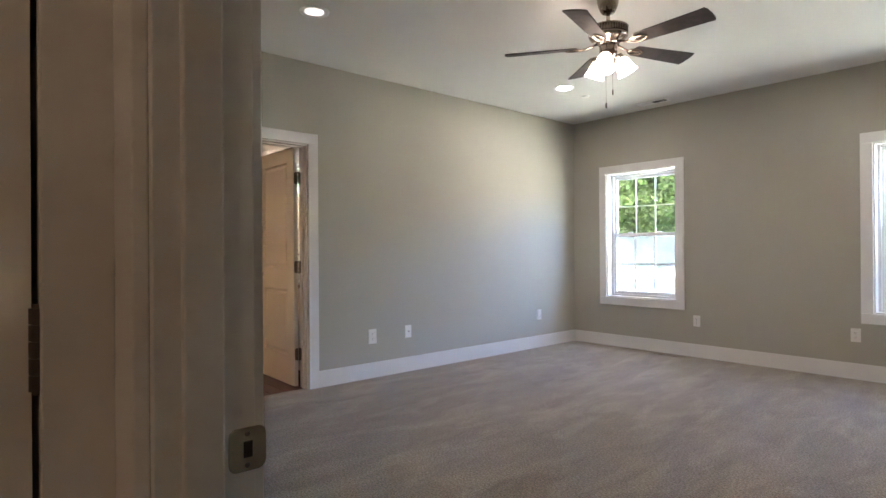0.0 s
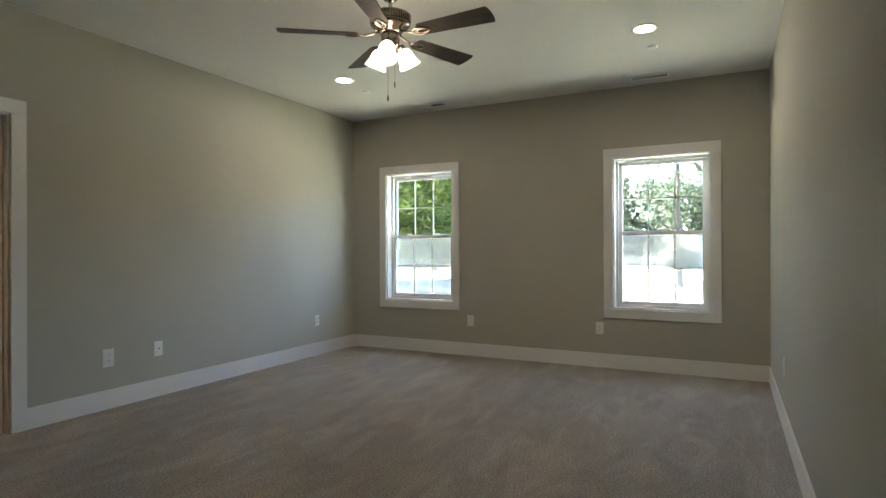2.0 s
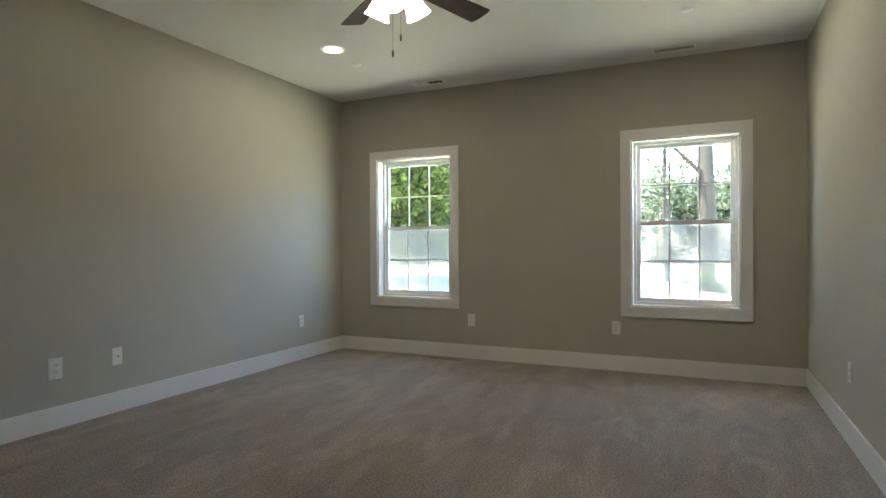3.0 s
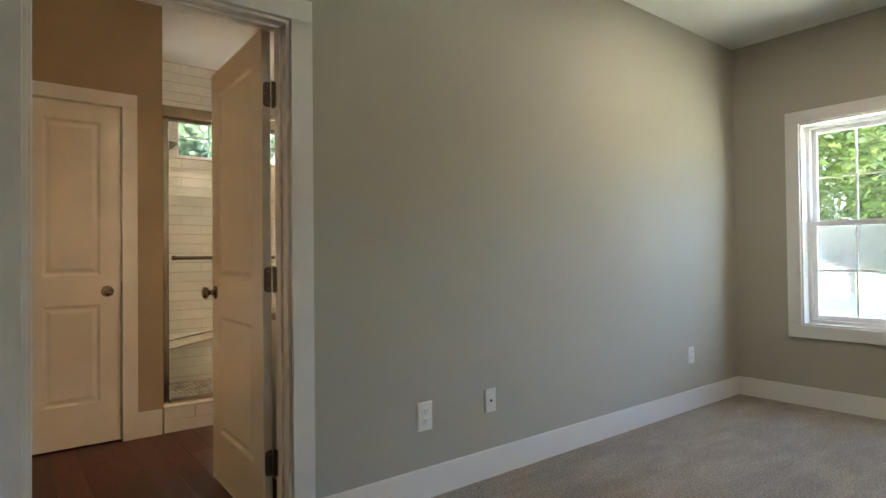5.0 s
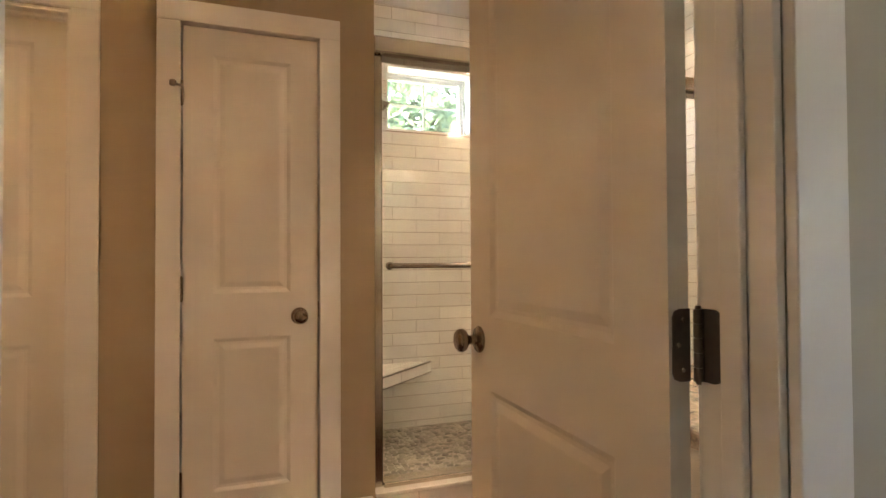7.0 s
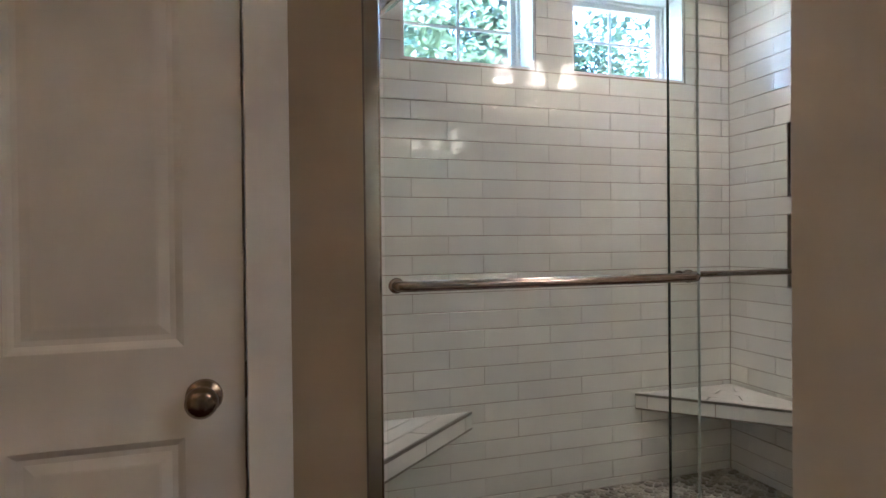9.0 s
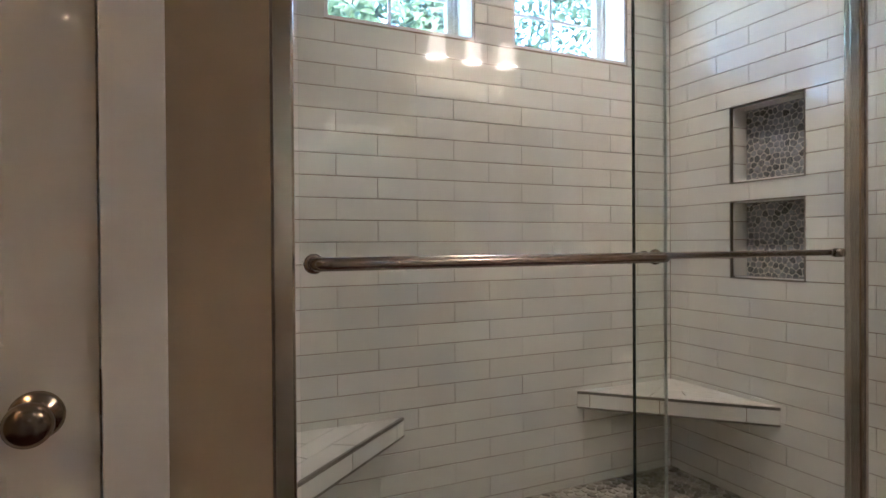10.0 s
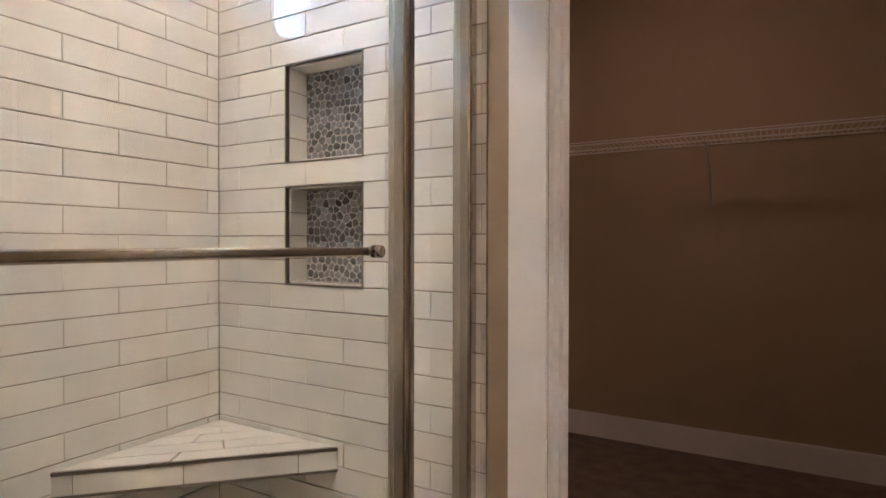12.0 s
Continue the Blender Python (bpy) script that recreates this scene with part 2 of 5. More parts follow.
def lathe(bm, prof, n=28, m=Matrix.Identity(4), cap=True):
    rings = []
    for r, z in prof:
        rings.append([bm.verts.new(m @ Vector((r * math.cos(2 * math.pi * i / n), r * math.sin(2 * math.pi * i / n), z))) for i in range(n)])
    for a, b in zip(rings, rings[1:]):
        for i in range(n):
            bm.faces.new((a[i], a[(i + 1) % n], b[(i + 1) % n], b[i]))
    if cap:
        bm.faces.new(rings[0][::-1])
        bm.faces.new(rings[-1])
    bmesh.ops.recalc_face_normals(bm, faces=bm.faces[:])
    return bm


def tube(bm, pts, r, n=10):
    """A round bar along a line of points."""
    pts = [Vector(p) for p in pts]
    rings = []
    for i, p in enumerate(pts):
        d = (pts[min(i + 1, len(pts) - 1)] - pts[max(i - 1, 0)]).normalized()
        q = d.to_track_quat("Z", "Y").to_matrix()
        rr = r[i] if isinstance(r, (list, tuple)) else r
        rings.append([bm.verts.new(p + q @ Vector((rr * math.cos(2 * math.pi * k / n), rr * math.sin(2 * math.pi * k / n), 0))) for k in range(n)])
    for a, b in zip(rings, rings[1:]):
        for k in range(n):
            bm.faces.new((a[k], a[(k + 1) % n], b[(k + 1) % n], b[k]))
    bm.faces.new(rings[0][::-1])
    bm.faces.new(rings[-1])
    return bm


def holes(bm, axis, a0, a1, u0, u1, z0, z1, ops):
    """A slab with openings. axis 'x': thickness a0..a1 in x, run u in y; axis 'y': thickness in y, run in x."""
    us = sorted({u0, u1, *[o[0] for o in ops], *[o[1] for o in ops]})
    for ua, ub in zip(us, us[1:]):
        cuts = sorted((max(o[2], z0), min(o[3], z1)) for o in ops if o[0] <= ua + 1e-6 and o[1] >= ub - 1e-6)
        z = z0
        for c0, c1 in cuts + [(z1, z1)]:
            if c0 > z + 1e-6:
                box(bm, *((a0, a1, ua, ub) if axis == "x" else (ua, ub, a0, a1)), z, c0)
            z = max(z, c1)
    return bm


def wall(name, axis, a0, a1, u0, u1, ops=(), z0=0.0, z1=2.74, mat=None, label="painted plaster wall"):
    ob = part(name, holes(bmesh.new(), axis, a0, a1, u0, u1, z0, z1, list(ops)), mat or M_WALL)
    return tagged(ob, label, "wall", kind="structure")


# ---- structure ----
H = 2.74
BATH_Y0 = -0.1
DOORH = 2.05
W1, W2 = (0.471, 1.337), (3.088, 3.950)
WZ = (0.583, 2.056)
SW = ((2.224, 2.821), (2.996, 3.594))
SWZ = (1.952, 2.37)
BX, NY, LX = -2.90, 3.848, -1.84      # shower back, niche wall and linen wall faces

bed_ops = [(W1[0], W1[1], *WZ), (W2[0], W2[1], *WZ)]
wall("wall_north", "y", 5.7, 5.86, -0.125, 4.56, bed_ops, label="grey-beige painted bedroom wall with two windows")
wall("wall_east", "x", 4.42, 4.56, 0.005, 5.7, label="grey-beige painted bedroom wall")
wall("wall_west", "x", -0.125, 0.0, -0.34, 5.7, [(1.132, 1.98, 0, DOORH)], label="grey-beige painted wall with bathroom doorway")
wall("wall_south", "y", -0.115, 0.005, 0.0, 4.8, [(3.59, 4.36, 0, DOORH)], label="grey-beige painted wall with the entry doorway")
wall("wall_hall_west", "x", 3.36, 3.482, -3.0, -0.115, [(-1.02, -0.209, 0, DOORH)], label="painted hallway wall with a closed door")
wall("wall_hall_east", "x", 4.8, 4.92, -3.0, 0.005, label="painted hallway wall")
wall("wall_hall_south", "y", -3.12, -3.0, 3.36, 4.92, label="painted hallway end wall")
wall("wall_bath_south", "y", BATH_Y0 - 0.12, BATH_Y0, -2.0, -0.125, mat=M_BATHWALL, label="tan painted bathroom wall")
wall("wall_bath_west", "x", LX - 0.12, LX, BATH_Y0, 1.90, [(0.02, 0.795, 0, DOORH), (1.138, 1.684, 0, 2.066)], mat=M_BATHWALL, label="tan painted bathroom wall with two doors")
# Unseen shell behind the linen door, added to keep outdoor light from leaking in.
wall("wall_leak_block_south", "y", BATH_Y0 - 0.24, BATH_Y0 - 0.121, -3.06, -2.0, label="unseen side wall added against light leaks")
wall("wall_leak_block_back", "x", -3.06, -2.96, BATH_Y0 - 0.12, 1.77, label="unseen back wall added against light leaks")
wall("wall_shower_side", "y", 1.78, 1.897, BX - 0.12, LX - 0.12, mat=M_GROUT, label="shower side wall behind white tiles")
wall("wall_shower_back", "x", BX - 0.21, BX - 0.003, 1.897, NY + 0.12, [(a, b, *SWZ) for a, b in SW], mat=M_GROUT, label="shower back wall behind white tiles with two high windows")
NI = ((-2.573, -2.266, 1.006, 1.316), (-2.573, -2.266, 1.398, 1.708))
wall("wall_niche", "y", NY + 0.003, NY + 0.107, BX - 0.003, -1.855, NI, mat=M_GROUT, label="shower wall with two recessed niches")
wall("wall_niche_back", "y", NY + 0.107, NY + 0.12, BX - 0.003, -1.855, label="plaster back of the niche wall")
wall("wall_bath_north", "y", NY, NY + 0.12, -1.855, -0.125, [(-1.69, -0.93, 0, DOORH)], mat=M_BATHWALL, label="tan painted wall with closet doorway")
wall("wall_closet_north", "y", 5.86, 5.98, -3.05, -0.125, mat=M_BATHWALL, label="tan painted closet wall")
wall("wall_closet_west", "x", -3.05, -2.93, NY + 0.12, 5.86, mat=M_BATHWALL, label="tan painted closet wall")


def slab(name, x0, x1, y0, y1, z0, z1, mat, label, cat):
    return tagged(boxpart(name, mat, None, x0, x1, y0, y1, z0, z1), label, cat, kind="structure")


CANS = ((-2.32, 3.12), (-0.45, 0.18), (4.1, -1.2))     # deep recessed lights, all out of view; the first is added to brighten the shower


def ceiling_slab():
    """Flat ceiling with a square opening above each deep recessed light."""
    bm = bmesh.new()
    r = 0.066
    xs = sorted({-3.2, 4.95, *[x - r for x, y in CANS], *[x + r for x, y in CANS]})
    for xa, xb in zip(xs, xs[1:]):
        ys = sorted((y - r, y + r) for x, y in CANS if x - r <= xa + 1e-6 and x + r >= xb - 1e-6)
        a = -3.2
        for y0, y1 in ys + [(6.0, 6.0)]:
            box(bm, xa, xb, a, y0, H, H + 0.15)
            a = y1
    return tagged(part("ceiling", bm, M_CEIL), "white painted flat ceiling", "ceiling", kind="structure")


ceiling_slab()
slab("floor_bedroom", 0.0, 4.56, -0.03, 5.7, -0.15, 0.0, M_CARPET, "grey cut-pile carpet with vacuum marks", "carpet")
slab("floor_hall", 3.36, 4.92, -3.0, -0.03, -0.15, -0.004, M_PLANK, "dark wooden hallway floor", "floor")
slab("floor_doorway", -0.06, 0.0, 1.132, 1.98, -0.15, -0.001, M_CARPET, "carpet edge in the bathroom doorway", "carpet")
slab("floor_closet", -2.93, -0.125, NY + 0.06, 5.86, -0.15, 0.0, M_DIMCARPET, "brown closet carpet, darkened for the closet's dim light", "carpet")
# Unseen floor, added to stop light leaking under the linen door.
slab("floor_leak_block", -3.06, LX, BATH_Y0 - 0.12, 1.78, -0.15, -0.013, M_FLOORSUB, "unseen dark floor added against light leaks", "floor")
# Unseen slab with overhang, added to shade the windows and close the house.
slab("roof", -3.7, 5.4, -4.0, 6.35, H + 0.16, H + 0.45, M_ROOF, "unseen roof slab with eaves, added for shade", "roof")
slab("foundation", -3.2, 4.95, -3.2, 6.0, -0.5, -0.15, M_SIDING, "pale house foundation", "foundation")


def base(name, x0, x1, y0, y1, h, axis):
    """Baseboard with an eased top edge."""
    bm = box(bmesh.new(), x0, x1, y0, y1, 0, h)
    es = [e for e in bm.edges if all(abs(v.co.z - h) < 1e-6 for v in e.verts)]
    bmesh.ops.bevel(bm, geom=es, offset=0.004, segments=2, affect="EDGES")
    return tagged(part(name, bm, M_TRIM), "white painted flat baseboard", "baseboard", kind="structure")


BT = 0.014
base("baseboard", 0.0, BT, 2.072, 5.7, 0.14, "x")
base("baseboard", 0.0, BT, 0.005, 1.046, 0.14, "x")
base("baseboard", BT, 4.42 - BT, 5.7 - BT, 5.7, 0.14, "y")
base("baseboard", 4.42 - BT, 4.42, 0.005, 5.7, 0.14, "x")
base("baseboard", BT, 3.498, 0.005, 0.005 + BT, 0.14, "y")
base("baseboard", LX, LX + BT, 1.752, 1.89, 0.16, "x")
base("baseboard", LX, LX + BT, 0.885, 1.07, 0.16, "x")
base("baseboard", -2.93, -0.125, 5.86 - BT, 5.86, 0.14, "y")
base("baseboard", -2.93, -2.93 + BT, NY + 0.12, 5.846, 0.14, "x")
base("baseboard", -0.125 - BT, -0.125, NY + 0.12, 5.846, 0.14, "x")


def casing(name, axis, face, out, u0, u1, top, w=0.09, t=0.018, z0=0.0, wl=None, wr=None):
    """Flat casing on a wall face: two legs and a head. out: +1 or -1, the side it stands proud of."""
    a0, a1 = sorted((face, face + out * t))
    g = empty(name)
    for nm, (ua, ub, za, zb) in (("casing_leg", (u0 - (wl or w), u0, z0, top)), ("casing_leg", (u1, u1 + (wr or w), z0, top)),
                                 ("casing_head", (u0 - (wl or w), u1 + (wr or w), top, top + w))):
        b = (a0, a1, ua, ub) if axis == "x" else (ua, ub, a0, a1)
        boxpart(nm, M_TRIM, g, *b, za, zb, 0.0025)
    return tagged(g, "white painted flat door casing", "door trim", kind="structure")


def jambs(name, axis, a0, a1, u0, u1, top, stop=None, stop_side=None):
    """Jamb lining of an opening; stop: (from, to) across the wall of the door stop."""
    g = empty(name)
    t = 0.014
    for nm, (ua, ub, za, zb) in (("jamb", (u0, u0 + t, 0, top)), ("jamb", (u1 - t, u1, 0, top)), ("head_jamb", (u0 + t, u1 - t, top - t, top))):
        b = (a0, a1, ua, ub) if axis == "x" else (ua, ub, a0, a1)
        boxpart(nm, M_TRIM, g, *b, za, zb, 0.0015)
    if stop:
        s = 0.012
        for nm, (ua, ub, za, zb) in (("door_stop", (u0 + t, u0 + t + s, 0, top - t)), ("door_stop", (u1 - t - s, u1 - t, 0, top - t)), ("door_stop", (u0 + t + s, u1 - t - s, top - t - s, top - t))):
            b = (stop[0], stop[1], ua, ub) if axis == "x" else (ua, ub, stop[0], stop[1])
            boxpart(nm, M_TRIM, g, *b, za, zb, 0.003)
    return tagged(g, "white painted door jamb", "door frame", kind="structure")


# bathroom doorway
casing("trim_bath_door", "x", 0.0, 1, 1.132, 1.98, DOORH, wl=0.085)
casing("trim_bath_door_inside", "x", -0.125, -1, 1.132, 1.98, DOORH)
jambs("jamb_bath_door", "x", -0.125, 0.0, 1.132, 1.98, DOORH, stop=(-0.078, -0.042))
# entry doorway
casing("trim_entry", "y", 0.005, 1, 3.59, 4.36, DOORH, wr=0.058)
casing("trim_entry_hall", "y", -0.115, -1, 3.59, 4.36, DOORH)
jambs("jamb_entry", "y", -0.115, 0.005, 3.59, 4.36, DOORH, stop=(-0.085, -0.037))
# doors along the bathroom's west wall
casing("trim_linen", "x", LX, 1, 1.152, 1.670, 2.052, w=0.083)
jambs("jamb_linen", "x", LX - 0.12, LX, 1.138, 1.684, 2.066, stop=(LX - 0.075, LX - 0.048))
casing("trim_side_door", "x", LX, 1, 0.02, 0.795, DOORH, w=0.09)
jambs("jamb_side_door", "x", LX - 0.12, LX, 0.02, 0.795, DOORH, stop=(LX - 0.075, LX - 0.04))
# closet doorway
casing("trim_closet", "y", NY, -1, -1.69, -0.93, DOORH, w=0.1)
jambs("jamb_closet", "y", NY, NY + 0.12, -1.69, -0.93, DOORH, stop=(NY + 0.04, NY + 0.075))
# hallway door
casing("trim_hall_door", "x", 3.482, 1, -1.02, -0.209, DOORH, wr=0.078)


# ---- doors ----
def panel_door(w, h, t, inset, spans):
    """Slab of a moulded panel door: x from the hinge, front face at y = 0, spans: (z0, z1) of each panel."""
    bm = bmesh.new()
    xs = [0, inset, w - inset, w]
    zs = [0] + [z for s in spans for z in s] + [h]

    def quad(ps, flip):
        vs = [bm.verts.new(p) for p in ps]
        bm.faces.new(vs[::-1] if flip else vs)

    for yf, d, flip in ((0, 1, False), (t, -1, True)):
        for i in range(3):
            for j in range(len(zs) - 1):
                x0, x1, z0, z1 = xs[i], xs[i + 1], zs[j], zs[j + 1]
                if i == 1 and j % 2 == 1:
                    steps = ((0, 0), (0.006, 0.003), (0.014, 0.008), (0.024, 0.0085), (0.042, 0.003), (0.046, 0.0025))
                    rings = [[(x0 + a, yf + d * b, z0 + a), (x1 - a, yf + d * b, z0 + a), (x1 - a, yf + d * b, z1 - a), (x0 + a, yf + d * b, z1 - a)] for a, b in steps]
                    for ra, rb in zip(rings, rings[1:]):
                        for k in range(4):
                            quad((ra[k], ra[(k + 1) % 4], rb[(k + 1) % 4], rb[k]), flip)
                    quad(rings[-1], flip)
                else:
                    quad(((x0, yf, z0), (x1, yf, z0), (x1, yf, z1), (x0, yf, z1)), flip)
    for x, fl in ((0, False), (w, True)):
        quad(((x, t, 0), (x, 0, 0), (x, 0, h), (x, t, h)), fl)
    for z, fl in ((0, False), (h, True)):
        quad(((0, t, z), (w, t, z), (w, 0, z), (0, 0, z)), fl)
    bmesh.ops.remove_doubles(bm, verts=bm.verts[:], dist=0.0002)
    bmesh.ops.recalc_face_normals(bm, faces=bm.faces[:])
    return bm


KNOB = ((0.033, 0.0), (0.034, 0.004), (0.030, 0.009), (0.014, 0.012), (0.0115, 0.018), (0.0115, 0.030), (0.016, 0.035), (0.025, 0.040), (0.0295, 0.048), (0.0285, 0.057), (0.021, 0.064), (0.008, 0.067))


def knob(parent, x, y, z, out):
    """Round knob with its rose on the face at y; out: -1 front, +1 back."""
    m = Matrix.Translation((x, y, z)) @ Matrix.Rotation(radians(90 if out < 0 else -90), 4, "X")
    part("door_knob", lathe(bmesh.new(), KNOB, 32, m), M_KNOB, parent, "round dark nickel door knob", smooth=True)


def leaf_mesh(x0, x1, y0, y1, z):
    """A hinge leaf plate with clipped corners, in the plane of its longer side."""
    bm = bmesh.new()
    hh, c = 0.051, 0.012
    along_x = (x1 - x0) > (y1 - y0)
    a0, a1 = (x0, x1) if along_x else (y0, y1)
    n0, n1 = (y0, y1) if along_x else (x0, x1)
    ring = [(a0, z - hh), (a1 - c, z - hh), (a1 - c * 0.3, z - hh + c * 0.3), (a1, z - hh + c), (a1, z + hh - c), (a1 - c * 0.3, z + hh - c * 0.3), (a1 - c, z + hh), (a0, z + hh)]
    lo = [bm.verts.new((a, n0, q) if along_x else (n0, a, q)) for a, q in ring]
    hi = [bm.verts.new((a, n1, q) if along_x else (n1, a, q)) for a, q in ring]
    bm.faces.new(lo)
    bm.faces.new(hi[::-1])
    for i in range(8):
        j = (i + 1) % 8
        bm.faces.new((lo[i], hi[i], hi[j], lo[j]))
    bmesh.ops.recalc_face_normals(bm, faces=bm.faces[:])
    return bm


def knuckle(parent, x, y, z, h=0.102, r=0.0065, mat=None):
    bm = bmesh.new()
    for k in range(5):
        lathe(bm, ((r, z - h / 2 + k * h / 5 + 0.0008), (r, z - h / 2 + (k + 1) * h / 5 - 0.0008)), 14, Matrix.Translation((x, y, 0)))
    lathe(bm, ((r * 0.6, z - h / 2 - 0.004), (r * 0.6, z + h / 2 + 0.004)), 12, Matrix.Translation((x, y, 0)))
    return part("hinge", bm, mat or M_NICKEL, parent, "brushed nickel butt hinge", smooth=False)


def door(name, w, h, mat, label, inset, spans, knob_x=None, knob_z=0.93, both=True):
    g = empty(name)
    part("door_slab", panel_door(w, h, 0.035, inset, spans), mat, g)
    if knob_x is not None:
        knob(g, knob_x, 0.0, knob_z, -1)
        if both:
            knob(g, knob_x, 0.035, knob_z, 1)
    return tagged(g, label, "door", kind="structure")


SPANS = ((0.245, 0.832), (1.006, 1.93))
d1 = door("door_1", 0.742, 2.03, M_DOOR, "open white moulded two-panel bathroom door", 0.125, ((0.245, 0.815), (0.995, 1.91)), 0.683)
d1.matrix_world = pose(-0.126, 1.949, 0.012, 0, 0, 178.76)
for hz in (0.27, 1.01, 1.765):
    hg = knuckle(d1, -0.009, -0.008, hz, mat=M_DARKMETAL)
    b = bmesh.new()
    b2 = leaf_mesh(-0.0025, -0.0004, 0.0, 0.03, hz)
    part("hinge_leaf", b2, M_DARKMETAL, hg)
    for sy, sz in ((0.012, -0.035), (0.02, 0.0), (0.012, 0.035)):
        part("screw", lathe(b, ((0.004, 0), (0.003, 0.0012)), 10, Matrix.Translation((-0.0025, sy, hz + sz)) @ Matrix.Rotation(radians(-90), 4, "Y")), M_NICKEL, hg)
        b = bmesh.new()
    b.free()
    b3 = leaf_mesh(-0.044, -0.009, -0.0162, -0.0139, hz)
    for v in b3.verts:
        v.co.x = -0.053 - v.co.x
    bmesh.ops.recalc_face_normals(b3, faces=b3.faces[:])
    part("hinge_leaf", b3, M_DARKMETAL, hg)

d2 = door("door_2", 0.506, 2.034, M_DOOR, "closed narrow white two-panel linen closet door", 0.108, SPANS, 0.433, 0.909)
d2.matrix_world = pose(LX - 0.008, 1.158, 0.012, 0, 0, 90)
for hz in (0.29, 1.026, 1.772):
    knuckle(d2, -0.003, -0.005, hz, 0.09, 0.006, M_KNOB)
stopg = bmesh.new()
tube(stopg, ((0.0, -0.012, 1.795), (-0.01, -0.03, 1.795), (-0.03, -0.05, 1.795)), 0.005)
lathe(stopg, ((0.008, -0.003), (0.012, 0), (0.012, 0.016), (0.008, 0.019)), 14, Matrix.Translation((-0.03, -0.05, 1.787)))
part("hinge_pin_stop", stopg, M_DARKMETAL, d2, "dark hinge pin door stop")
boxpart("strike", M_DARKMETAL, d2, 0.507, 0.5095, -0.003, 0.03, 0.90, 0.965, label="dark strike plate edge")

d3 = door("door_3", 0.745, 2.018, M_DOOR, "closed white two-panel door set back in its frame", 0.12, SPANS, 0.06)
d3.matrix_world = pose(LX - 0.078, 0.035, 0.012, 0, 0, 90)

d4 = door("door_4", 0.80, 2.03, M_DOOR, "closed hallway closet door with dark hinges", 0.12, SPANS, 0.06)
d4.matrix_world = pose(3.478, -1.016, 0.012, 0, 0, 90)
for hz in (0.25, 1.03, 1.80):
    knuckle(d4, 0.804, -0.004, hz, 0.10, 0.0075, M_DARKMETAL)
# Unseen slab, added so that no outdoor light shows through the door's gaps.
slab("wall_gap_block", 3.3, 3.36, -1.1, -0.1, 0, 2.1, M_WALL, "unseen slab that closes off the hallway door's gaps", "wall")

# strike plate on the entry jamb
sp = empty("strike_plate", 3.6042, -0.006, 0.907)
bm = bmesh.new()
ringp = []
for sx, sz in ((1, 1), (-1, 1), (-1, -1), (1, -1)):
    for k in range(4):
        a = math.atan2(sz, sx) - math.pi / 4 + k * math.pi / 6
        ringp.append((0.016 * sx + 0.012 * math.cos(a), 0.020 * sz + 0.012 * math.sin(a)))
lo = [bm.verts.new((0.0, a, q)) for a, q in ringp]
hi = [bm.verts.new((0.0018, a, q)) for a, q in ringp]
bm.faces.new(hi)
for i in range(16):
    bm.faces.new((lo[i], lo[(i + 1) % 16], hi[(i + 1) % 16], hi[i]))
bmesh.ops.recalc_face_normals(bm, faces=bm.faces[:])
part("plate", bm, M_NICKEL, sp)
boxpart("latch_hole", M_BLACK, sp, 0.0015, 0.0022, -0.006, 0.007, -0.012, 0.012)
for q in (-0.023, 0.023):
    part("screw", lathe(bmesh.new(), ((0.0042, 0.0018), (0.003, 0.003)), 12, Matrix.Translation((0, 0, q)) @ Matrix.Rotation(radians(90), 4, "Y")), M_DARKMETAL, sp)
tagged(sp, "brushed nickel strike plate on white door jamb", "strike plate")
sp.scale = (1, 0.86, 0.86)


